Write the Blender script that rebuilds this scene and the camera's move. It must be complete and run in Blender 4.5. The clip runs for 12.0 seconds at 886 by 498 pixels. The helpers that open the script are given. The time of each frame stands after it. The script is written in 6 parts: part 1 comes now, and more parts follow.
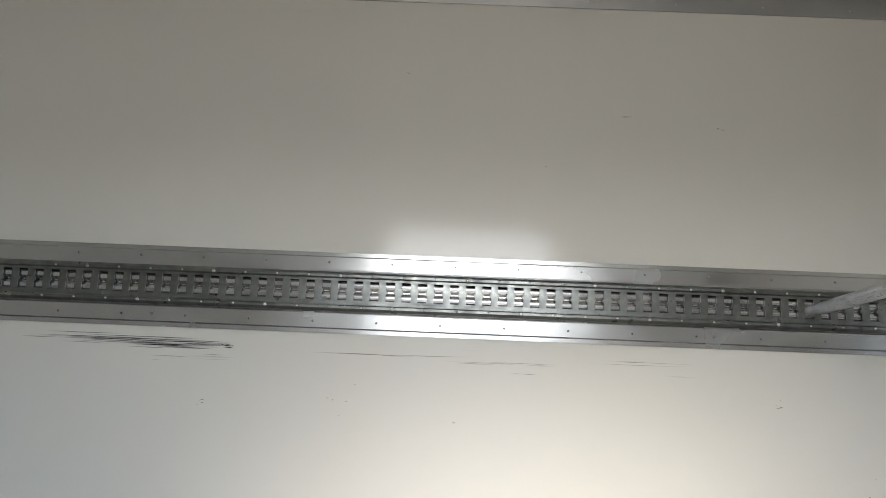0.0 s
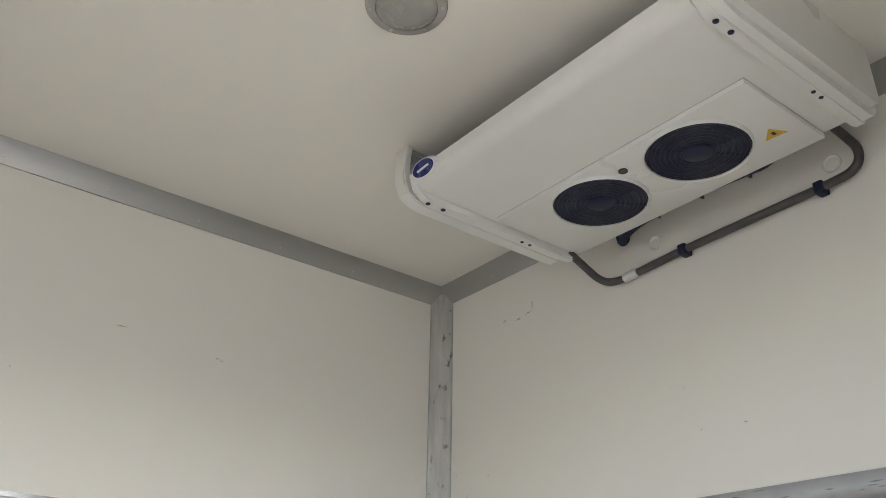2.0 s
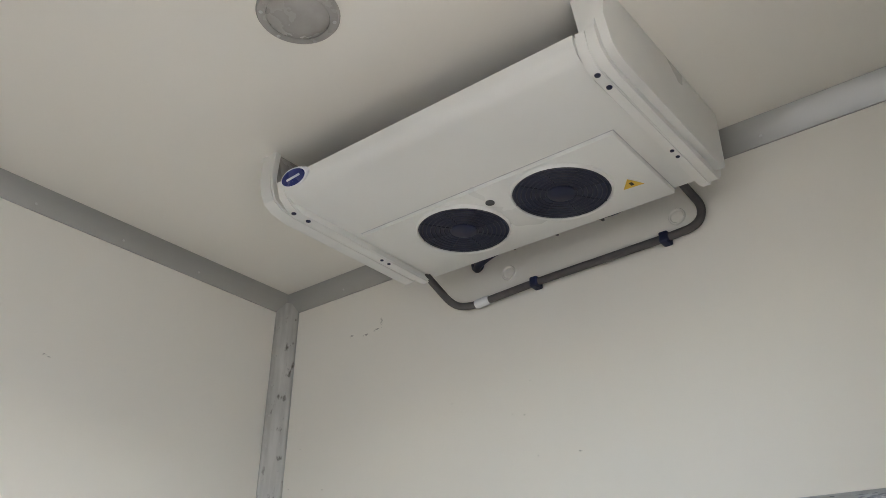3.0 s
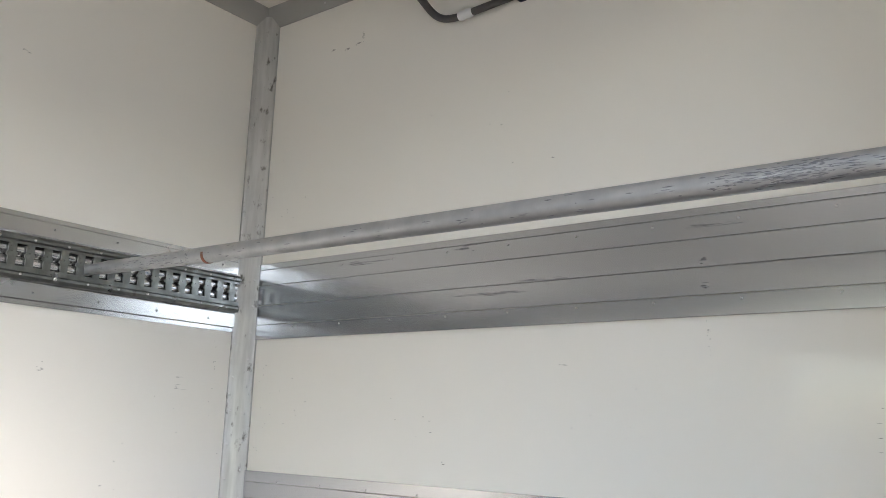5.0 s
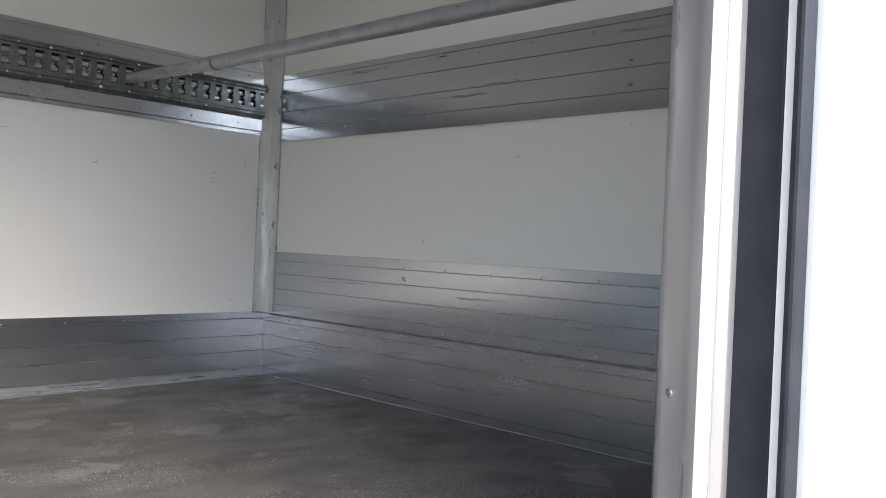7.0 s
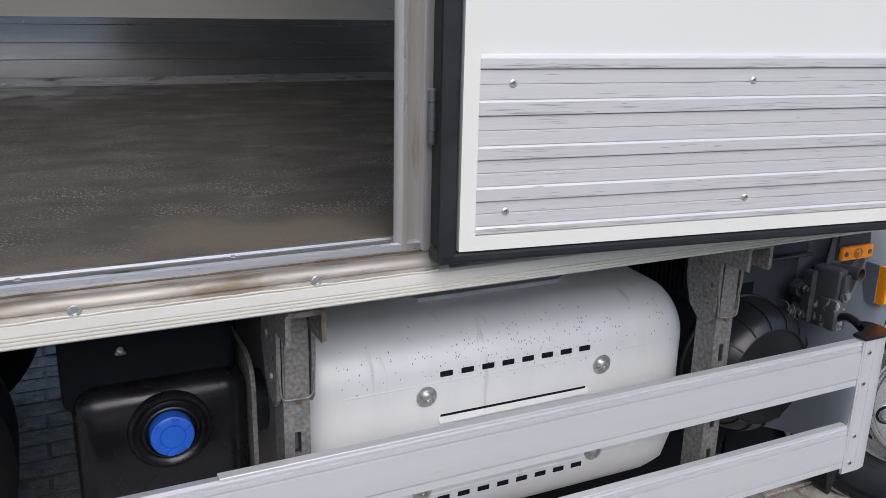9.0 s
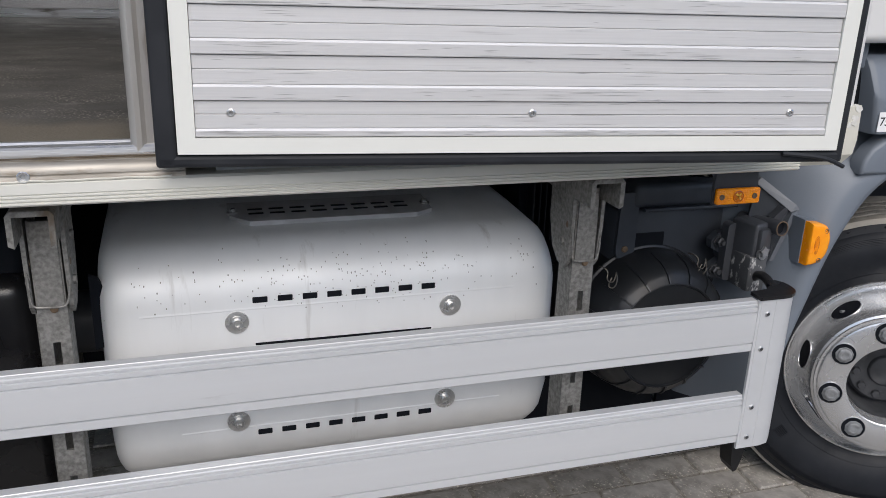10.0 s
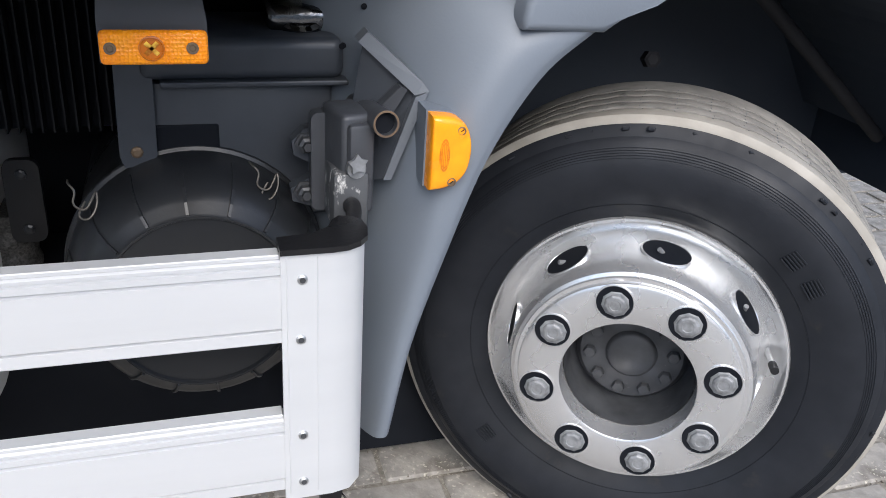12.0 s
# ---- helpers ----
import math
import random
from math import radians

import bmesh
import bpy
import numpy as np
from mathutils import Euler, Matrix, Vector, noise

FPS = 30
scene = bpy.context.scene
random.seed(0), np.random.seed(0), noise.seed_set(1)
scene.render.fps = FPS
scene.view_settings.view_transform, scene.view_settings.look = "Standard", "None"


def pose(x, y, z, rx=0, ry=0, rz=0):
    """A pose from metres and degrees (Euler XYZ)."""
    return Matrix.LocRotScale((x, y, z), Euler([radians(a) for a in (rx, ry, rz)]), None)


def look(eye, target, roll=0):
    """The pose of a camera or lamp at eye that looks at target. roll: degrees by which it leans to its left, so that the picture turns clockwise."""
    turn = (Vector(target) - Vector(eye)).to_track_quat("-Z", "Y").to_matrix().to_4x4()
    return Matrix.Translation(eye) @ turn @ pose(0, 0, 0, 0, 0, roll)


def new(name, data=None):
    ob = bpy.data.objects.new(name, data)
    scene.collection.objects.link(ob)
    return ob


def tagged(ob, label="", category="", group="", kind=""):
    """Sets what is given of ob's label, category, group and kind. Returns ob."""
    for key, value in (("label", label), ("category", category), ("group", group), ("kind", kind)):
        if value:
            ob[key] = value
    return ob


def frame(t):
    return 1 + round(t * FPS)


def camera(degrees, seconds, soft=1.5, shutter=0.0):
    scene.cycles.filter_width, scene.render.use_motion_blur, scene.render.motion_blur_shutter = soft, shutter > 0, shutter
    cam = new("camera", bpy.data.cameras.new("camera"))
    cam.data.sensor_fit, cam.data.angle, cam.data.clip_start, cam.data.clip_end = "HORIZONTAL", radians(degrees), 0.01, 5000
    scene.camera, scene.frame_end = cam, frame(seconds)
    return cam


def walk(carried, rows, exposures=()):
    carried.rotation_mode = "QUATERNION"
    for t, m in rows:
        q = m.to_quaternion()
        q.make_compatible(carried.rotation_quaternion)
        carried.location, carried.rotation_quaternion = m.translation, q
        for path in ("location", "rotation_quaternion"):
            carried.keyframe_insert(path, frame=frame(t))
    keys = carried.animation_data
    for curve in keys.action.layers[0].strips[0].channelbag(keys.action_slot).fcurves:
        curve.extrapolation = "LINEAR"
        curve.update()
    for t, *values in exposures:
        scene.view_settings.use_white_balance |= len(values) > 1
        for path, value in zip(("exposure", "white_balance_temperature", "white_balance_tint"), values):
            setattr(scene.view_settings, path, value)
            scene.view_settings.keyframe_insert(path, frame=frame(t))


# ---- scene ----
cam = camera(55.3, 12.0, soft=0.9)
PATH = [
    (0, (-2.217, -0.629, 1.8), (-2.235, 1.326, 2.225), 2.4),
    (0.5, (-2.342, -0.651, 1.83), (-1.93, 1.259, 2.255), 2.1),
    (1, (-2.357, -0.568, 1.829), (-1.606, 1.205, 2.369), 1.6),
    (1.5, (-2.309, -0.473, 1.883), (-1.448, 1.117, 2.738), 1.0),
    (2, (-2.326, -0.367, 1.937), (-1.238, 1.04, 2.854), 1.1),
    (2.5, (-2.389, -0.316, 1.968), (-1.084, 0.866, 2.918), 1.5),
    (2.7, (-2.412, -0.319, 1.97), (-1.072, 0.814, 2.929), 1.2),
    (4.3, (-2.386, -0.287, 1.803), (-0.872, 0.86, 2.43), 1.7),
    (4.5, (-2.384, -0.297, 1.797), (-0.849, 0.874, 2.32), 1.8),
    (5, (-2.411, -0.325, 1.8), (-0.858, 0.867, 2.207), 1.8),
    (5.5, (-2.427, -0.358, 1.781), (-0.871, 0.846, 2.141), 1.7),
    (6, (-2.423, -0.478, 1.735), (-0.857, 0.739, 1.992), 1.8),
    (6.5, (-2.451, -0.636, 1.71), (-0.942, 0.671, 1.827), 2.1),
    (6.7, (-2.467, -0.708, 1.699), (-0.986, 0.633, 1.767), 2.2),
    (8.3, (-2.33, -1.446, 1.55), (-1.177, 0.134, 1.133), 2.3),
    (8.5, (-2.279, -1.486, 1.53), (-1.266, 0.168, 1.043), 1.7),
    (9, (-2.069, -1.546, 1.479), (-1.231, 0.179, 0.911), 1.3),
    (9.5, (-1.822, -1.591, 1.433), (-1.138, 0.185, 0.819), 2.0),
    (10, (-1.536, -1.663, 1.387), (-0.96, 0.139, 0.738), 1.9),
    (10.5, (-1.253, -1.642, 1.353), (-0.693, 0.152, 0.671), 2.4),
    (11, (-0.976, -1.488, 1.322), (-0.407, 0.292, 0.61), 3.2),
    (11.5, (-0.74, -1.313, 1.211), (-0.181, 0.403, 0.349), 3.8),
    (12, (-0.577, -1.202, 1.179), (-0.009, 0.509, 0.314), 3.9),
]
walk(cam, [(t, look(eye, target, roll)) for t, eye, target, roll in PATH],
     exposures=((0, 3.14, 6950, 10), (1.5, 3.5, 7050, 10), (2.5, 3.72, 6800, 10), (5.5, 3.65, 6850, 12), (6.6, 3.3, 6500, 13), (7.4, 1.75, 6450, 12), (8.3, 0.6, 6400, 12), (9.0, 0.48, 6400, 12), (10.5, 0.46, 6550, 10), (11.5, 0.76, 6450, 10), (12.0, 1.2, 6420, 10)))

# ---------------------------------------------------------------- light
GZ = 0.08                      # paved yard
world = bpy.data.worlds.new("world")
scene.world = world
world.use_nodes = True
wt = world.node_tree
sky = wt.nodes.new("ShaderNodeTexSky")
sky.sky_type = "NISHITA"
sky.sun_disc = False
sky.sun_elevation, sky.sun_rotation = radians(44), radians(187)
sky.air_density, sky.dust_density, sky.ozone_density = 1.0, 2.0, 1.0
wt.links.new(sky.outputs[0], wt.nodes["Background"].inputs[0])
wt.nodes["Background"].inputs[1].default_value = 0.13
sun_data = bpy.data.lights.new("sun", "SUN")
sun_data.energy, sun_data.angle, sun_data.color = 1.25, radians(48), (1.0, 0.98, 0.95)
sun = new("sun", sun_data)
sun.matrix_world = look((math.sin(radians(187)) * math.cos(radians(44)), math.cos(radians(187)) * math.cos(radians(44)), math.sin(radians(44))), (0, 0, 0))


# ---------------------------------------------------------------- materials
def surface(name, a, b=None, rough=0.5, metal=0.0, scale=8.0, bump=0.1, bump_scale=60.0, stretch=(1, 1, 1),
            dirt=None, dirt_amount=0.0, dirt_scale=3.0, dirt_stretch=(1, 1, 1), spec=0.5, rough_var=0.1, coat=0.0, random_tone=0.0, grain=None, grain_scale=300.0, grain_low=0.6):
    """A surface with mottling, fine relief and stains at real-world size."""
    m = bpy.data.materials.new(name)
    m.use_nodes = True
    t = m.node_tree
    n, link = t.nodes, t.links.new
    bsdf = n["Principled BSDF"]
    coord = n.new("ShaderNodeTexCoord")

    def mapped(s):
        k = n.new("ShaderNodeMapping")
        k.inputs["Scale"].default_value = s
        link(coord.outputs["Object"], k.inputs["Vector"])
        return k.outputs[0]

    def noise_at(vec, sc, detail=4.0):
        k = n.new("ShaderNodeTexNoise")
        k.inputs["Scale"].default_value = sc
        k.inputs["Detail"].default_value = detail
        link(vec, k.inputs["Vector"])
        return k.outputs[0]

    def ramp(fac, lo, hi):
        k = n.new("ShaderNodeMapRange")
        k.inputs[1].default_value, k.inputs[2].default_value = lo, hi
        link(fac, k.inputs[0])
        return k.outputs[0]

    def mix(fac, c1, c2):
        k = n.new("ShaderNodeMix")
        k.data_type = "RGBA"
        for sock, v in ((k.inputs[0], fac), (k.inputs[6], c1), (k.inputs[7], c2)):
            if isinstance(v, (tuple, list)):
                sock.default_value = (*v, 1)
            elif isinstance(v, float):
                sock.default_value = v
            else:
                link(v, sock)
        return k.outputs[2]

    base = noise_at(mapped(stretch), scale)
    col = mix(ramp(base, 0.35, 0.65), tuple(a), tuple(b or a))
    if random_tone:
        info = n.new("ShaderNodeObjectInfo")
        hsv = n.new("ShaderNodeHueSaturation")
        k = n.new("ShaderNodeMapRange")
        k.inputs[3].default_value, k.inputs[4].default_value = 1 - random_tone, 1 + random_tone
        link(info.outputs["Random"], k.inputs[0])
        link(k.outputs[0], hsv.inputs["Value"])
        link(col, hsv.inputs["Color"])
        col = hsv.outputs[0]
    if dirt:
        d = noise_at(mapped(dirt_stretch), dirt_scale, 6.0)
        d.node.inputs["Roughness"].default_value = 0.6
        col = mix(ramp(d, 0.78 - dirt_amount, 0.88 - dirt_amount), col, tuple(dirt))
    if grain:
        g = noise_at(mapped((1, 1, 1)), grain_scale, 2.0)
        patch = noise_at(mapped((1, 1.6, 1)), 5.0, 5.0)
        both = n.new("ShaderNodeMath")
        both.operation = "MULTIPLY"
        link(ramp(g, grain_low, grain_low + 0.1), both.inputs[0])
        link(ramp(patch, 0.4, 0.6), both.inputs[1])
        col = mix(both.outputs[0], col, tuple(grain))
    link(col, bsdf.inputs["Base Color"])
    r = n.new("ShaderNodeMapRange")
    r.inputs[1].default_value, r.inputs[2].default_value = 0.3, 0.7
    r.inputs[3].default_value, r.inputs[4].default_value = max(0.02, rough - rough_var), min(1, rough + rough_var)
    link(base, r.inputs[0])
    link(r.outputs[0], bsdf.inputs["Roughness"])
    bsdf.inputs["Metallic"].default_value = metal
    bsdf.inputs["Specular IOR Level"].default_value = spec
    bsdf.inputs["Coat Weight"].default_value = coat
    if bump:
        k = n.new("ShaderNodeBump")
        k.inputs["Strength"].default_value = bump
        k.inputs["Distance"].default_value = 0.002
        link(noise_at(mapped(stretch), bump_scale), k.inputs["Height"])
        link(k.outputs[0], bsdf.inputs["Normal"])
    return m


def lens_amber(name):
    """Amber plastic with a fine moulded pattern of cells."""
    m = surface(name, (1.0, 0.33, 0.006), (0.95, 0.27, 0.004), 0.22, 0, 60, 0, spec=0.35, coat=0.2)
    n, link = m.node_tree.nodes, m.node_tree.links.new
    coord, cells, relief = n.new("ShaderNodeTexCoord"), n.new("ShaderNodeTexVoronoi"), n.new("ShaderNodeBump")
    cells.inputs["Scale"].default_value = 330.0
    cells.inputs["Randomness"].default_value = 0.35
    relief.inputs["Strength"].default_value, relief.inputs["Distance"].default_value = 0.7, 0.002
    link(coord.outputs["Object"], cells.inputs["Vector"])
    link(cells.outputs["Distance"], relief.inputs["Height"])
    link(relief.outputs[0], n["Principled BSDF"].inputs["Normal"])
    return m


def cargo_floor(name):
    """Dark anti-slip floor: fine grit, worn grey patches, brown dust trodden in along the side door."""
    m = surface(name, (0.102, 0.098, 0.090), (0.078, 0.0745, 0.069), 0.6, 0, 7.0, 1.0, 210, (0.9, 1.3, 1), dirt=(0.19, 0.185, 0.172), dirt_amount=0.10, dirt_scale=3.4, dirt_stretch=(0.8, 1.3, 1), spec=0.35, rough_var=0.09, grain=(0.44, 0.41, 0.36), grain_scale=235.0, grain_low=0.575)
    n, link = m.node_tree.nodes, m.node_tree.links.new
    bsdf = n["Principled BSDF"]
    under = bsdf.inputs["Base Color"].links[0].from_socket
    coord, split, patch, add, fade, blend = n.new("ShaderNodeTexCoord"), n.new("ShaderNodeSeparateXYZ"), n.new("ShaderNodeTexNoise"), n.new("ShaderNodeMath"), n.new("ShaderNodeMapRange"), n.new("ShaderNodeMix")
    patch.inputs["Scale"].default_value, patch.inputs["Detail"].default_value = 3.2, 9.0
    link(coord.outputs["Object"], patch.inputs["Vector"])
    link(coord.outputs["Object"], split.inputs[0])
    add.operation = "MULTIPLY_ADD"
    add.inputs[1].default_value = -0.42
    link(split.outputs[1], add.inputs[0])
    link(patch.outputs[0], add.inputs[2])
    fade.inputs[1].default_value, fade.inputs[2].default_value = 0.52, 0.64
    link(add.outputs[0], fade.inputs[0])
    blend.data_type = "RGBA"
    blend.inputs[7].default_value = (0.155, 0.137, 0.108, 1)
    link(fade.outputs[0], blend.inputs[0])
    link(under, blend.inputs[6])
    spots, edge, pale = n.new("ShaderNodeTexNoise"), n.new("ShaderNodeMapRange"), n.new("ShaderNodeMix")
    spots.inputs["Scale"].default_value, spots.inputs["Detail"].default_value = 4.3, 7.0
    spots.inputs["Roughness"].default_value = 0.55
    link(coord.outputs["Object"], spots.inputs["Vector"])
    edge.inputs[1].default_value, edge.inputs[2].default_value = 0.615, 0.635
    edge.inputs[4].default_value = 0.35
    link(spots.outputs[0], edge.inputs[0])
    pale.data_type = "RGBA"
    pale.inputs[7].default_value = (0.27, 0.265, 0.25, 1)
    link(edge.outputs[0], pale.inputs[0])
    link(blend.outputs[2], pale.inputs[6])
    link(pale.outputs[2], bsdf.inputs["Base Color"])
    return m


M = {}
M["panel"] = surface("cream_panel", (0.88, 0.855, 0.79), (0.87, 0.845, 0.78), 0.1, 0, 0.8, 0.02, 25, rough_var=0.02, spec=0.31)
M["white_panel"] = surface("white_door_panel", (0.72, 0.725, 0.70), (0.70, 0.705, 0.68), 0.3, 0, 1.5, 0.04, 25, rough_var=0.03)
M["frame_white"] = surface("white_door_frame", (0.74, 0.74, 0.69), (0.70, 0.70, 0.65), 0.4, 0, 6, 0.05, 40, dirt=(0.4, 0.38, 0.33), dirt_amount=0.1, dirt_scale=9)
M["alu_x"] = surface("aluminium_planks_along_x", (0.64, 0.645, 0.655), (0.60, 0.605, 0.615), 0.14, 0.9, 7, 0.0, 60, (0.4, 4, 20), dirt=(0.42, 0.42, 0.42), dirt_amount=0.05, dirt_scale=6, dirt_stretch=(0.8, 4, 12), rough_var=0.03)
M["track_plate"] = surface("brushed_track_plates", (0.58, 0.585, 0.58), (0.575, 0.58, 0.575), 0.2, 0.88, 3, 0.0, 60)
M["alu_y"] = surface("aluminium_planks_along_y", (0.57, 0.58, 0.605), (0.55, 0.56, 0.585), 0.18, 0.9, 2.5, 0, 90, (5, 0.5, 5), rough_var=0.02)
M["alu_z"] = surface("aluminium_corner_trim", (0.60, 0.60, 0.59), (0.48, 0.48, 0.47), 0.38, 0.85, 6, 0.06, 40, (8, 8, 1), dirt=(0.16, 0.15, 0.14), dirt_amount=0.19, dirt_scale=34, dirt_stretch=(1, 1, 0.5))
M["kick_y"] = surface("dented_kick_plate_metal", (0.64, 0.655, 0.69), (0.57, 0.58, 0.61), 0.19, 0.93, 4, 0.06, 6, (2, 1.3, 3), rough_var=0.03)
M["alu_trim"] = surface("aluminium_ceiling_trim", (0.45, 0.45, 0.435), (0.43, 0.43, 0.42), 0.42, 0.75, 4, 0.0, 40, (1, 1, 6), rough_var=0.03)
M["door_alu"] = surface("worn_door_kick_plate", (0.70, 0.692, 0.685), (0.64, 0.632, 0.625), 0.42, 0.35, 7, 0.12, 80, (0.5, 6, 40), dirt=(0.42, 0.412, 0.405), dirt_amount=0.16, dirt_scale=4, dirt_stretch=(1.2, 4, 45), rough_var=0.1)
M["track"] = surface("galvanised_track", (0.24, 0.252, 0.24), (0.185, 0.193, 0.185), 0.36, 0.9, 30, 0.1, 80, dirt=(0.07, 0.065, 0.06), dirt_amount=0.14, dirt_scale=22)
M["track_back"] = surface("bright_track_backing", (0.56, 0.565, 0.565), (0.52, 0.525, 0.525), 0.2, 0.9, 6, 0.0)
M["screw"] = surface("bright_screw_steel", (0.62, 0.62, 0.62), (0.5, 0.5, 0.5), 0.42, 1, 60, 0)
M["bolt_steel"] = surface("plated_bolt_steel", (0.72, 0.72, 0.71), (0.58, 0.575, 0.56), 0.3, 0.9, 60, 0.1, 90)
M["hinge_steel"] = surface("dull_hinge_steel", (0.30, 0.30, 0.30), (0.22, 0.22, 0.22), 0.4, 0.9, 40, 0.1, 60, dirt=(0.14, 0.12, 0.1), dirt_amount=0.16, dirt_scale=40)
M["grime"] = surface("packed_brown_grime", (0.07, 0.055, 0.04), (0.13, 0.105, 0.075), 0.9, 0, 40, 0.6, 120)
M["bar"] = surface("grey_load_bar_metal", (0.46, 0.47, 0.48), (0.40, 0.41, 0.42), 0.42, 0.75, 20, 0.1, 80, dirt=(0.26, 0.265, 0.275), dirt_amount=0.13, dirt_scale=5, dirt_stretch=(9, 2, 9))
M["bar_scuff"] = surface("scraped_bar_paint", (0.17, 0.175, 0.195), (0.27, 0.275, 0.29), 0.5, 0.4, 120, 0.2)
M["rust"] = surface("rust_patch", (0.3, 0.1, 0.06), (0.22, 0.12, 0.08), 0.8, 0, 60, 0.3)
M["floor"] = cargo_floor("worn_cargo_floor")
# Pale grey chosen to bounce light onto the top of the silencer.
M["underside"] = surface("light_bouncing_underfloor", (0.42, 0.425, 0.43), (0.36, 0.365, 0.37), 0.6, 0.0, 6, 0.1, 60)
M["unit_white"] = surface("white_plastic_housing", (0.80, 0.80, 0.77), (0.77, 0.77, 0.74), 0.35, 0, 3, 0.03, 40)
M["fan_black"] = surface("dark_fan_plastic", (0.007, 0.011, 0.042), (0.010, 0.014, 0.048), 0.45, 0, 30, 0.05)
M["hose_black"] = surface("black_rubber_hose", (0.075, 0.070, 0.069), (0.095, 0.088, 0.085), 0.5, 0, 40, 0.15)
M["badge"] = surface("navy_badge", (0.02, 0.03, 0.16), None, 0.25, 0, 20, 0)
M["badge_white"] = surface("badge_lettering_white", (0.75, 0.76, 0.8), None, 0.3, 0, 20, 0)
M["yellow"] = surface("warning_yellow", (0.75, 0.48, 0.06), None, 0.5, 0, 20, 0)
M["lens_grey"] = surface("frosted_lamp_lens", (0.42, 0.41, 0.39), (0.34, 0.33, 0.31), 0.25, 0, 14, 0.15, 60)
M["sill"] = surface("stained_stainless_sill", (0.40, 0.375, 0.335), (0.30, 0.275, 0.235), 0.52, 0.5, 9, 0.12, 60, (0.7, 6, 6), dirt=(0.20, 0.165, 0.12), dirt_amount=0.3, dirt_scale=9, dirt_stretch=(0.7, 3, 3))
M["skirt"] = surface("cream_aluminium_skirt", (0.68, 0.67, 0.61), (0.62, 0.61, 0.55), 0.4, 0.05, 4, 0.06, 60, (0.8, 5, 5), dirt=(0.36, 0.32, 0.26), dirt_amount=0.1, dirt_scale=5)
M["jamb"] = surface("stained_stainless_jamb", (0.60, 0.585, 0.565), (0.50, 0.48, 0.455), 0.36, 0.6, 5, 0.05, 60, (4, 4, 0.5), dirt=(0.33, 0.285, 0.225), dirt_amount=0.165, dirt_scale=6, dirt_stretch=(3, 3, 0.45))
M["gasket"] = surface("black_rubber_gasket", (0.016, 0.0175, 0.021), (0.024, 0.026, 0.030), 0.55, 0, 20, 0.15, 60, spec=0.25)
M["body_white"] = surface("white_body_paint", (0.74, 0.74, 0.73), (0.70, 0.70, 0.69), 0.3, 0, 3, 0.02, 40)
M["flake"] = surface("torn_white_paint", (0.74, 0.735, 0.70), (0.60, 0.59, 0.55), 0.6, 0, 60, 0.4, 120)
M["sealant"] = surface("weathered_sealant", (0.62, 0.605, 0.535), (0.54, 0.525, 0.455), 0.6, 0, 14, 0.2, 80)
M["shield"] = surface("aluminised_heat_shield", (0.82, 0.83, 0.83), (0.76, 0.77, 0.77), 0.55, 0.2, 5, 0.1, 12, (2, 1, 0.4), dirt=(0.60, 0.595, 0.58), dirt_amount=0.16, dirt_scale=9, dirt_stretch=(2.6, 1, 0.22), rough_var=0.09)
M["guard"] = surface("silver_anodised_guard", (0.68, 0.69, 0.70), (0.63, 0.64, 0.65), 0.40, 0.35, 3, 0.04, 60, (0.4, 4, 4), dirt=(0.5, 0.5, 0.5), dirt_amount=0.08, dirt_scale=5, dirt_stretch=(0.6, 3, 3), rough_var=0.06)
M["galv"] = surface("dull_galvanised_bracket", (0.26, 0.255, 0.24), (0.15, 0.146, 0.136), 0.58, 0.4, 150, 0.4, 160, dirt=(0.11, 0.085, 0.06), dirt_amount=0.18, dirt_scale=14, dirt_stretch=(1, 1, 0.4))
# Black parts; also fills holes and deep gaps where only shade would show.
M["black"] = surface("near_black_parts_and_gaps", (0.006, 0.0075, 0.011), (0.010, 0.0115, 0.015), 0.75, 0, 15, 0.15, 60, spec=0.12)
M["black_plastic"] = surface("black_moulded_plastic", (0.010, 0.010, 0.011), (0.014, 0.014, 0.015), 0.42, 0, 15, 0.1, 160, spec=0.35)
M["blue"] = surface("blue_cap_plastic", (0.02, 0.13, 0.62), (0.02, 0.11, 0.55), 0.4, 0, 15, 0.08)
M["chassis"] = surface("dusty_chassis_grey", (0.044, 0.050, 0.060), (0.033, 0.038, 0.047), 0.5, 0, 10, 0.15, 60, dirt=(0.055, 0.056, 0.06), dirt_amount=0.06, dirt_scale=12)
M["fender"] = surface("grey_blue_moulded_fender", (0.160, 0.184, 0.217), (0.148, 0.171, 0.203), 0.46, 0, 4, 0.08, 300, rough_var=0.04)
M["orange"] = lens_amber("amber_lamp_lens")
M["orange_smooth"] = surface("clear_amber_lens", (0.98, 0.36, 0.008), (0.92, 0.29, 0.005), 0.2, 0, 40, 0.1, 90, spec=0.45, coat=0.3)
M["amber_core"] = surface("brown_amber_bulb_shadow", (0.62, 0.17, 0.006), (0.50, 0.12, 0.005), 0.25, 0, 90, 0.2, 200)
M["stay_grey"] = surface("grey_moulded_stay", (0.135, 0.15, 0.17), (0.115, 0.128, 0.147), 0.42, 0, 5, 0.08, 200)
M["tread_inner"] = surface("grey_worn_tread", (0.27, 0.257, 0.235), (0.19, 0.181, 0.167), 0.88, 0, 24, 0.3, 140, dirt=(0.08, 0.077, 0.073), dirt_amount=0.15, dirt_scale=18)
M["orange_dark"] = surface("amber_lamp_core", (0.4, 0.12, 0.006), (0.95, 0.6, 0.08), 0.2, 0, 110, 0.2, 200)
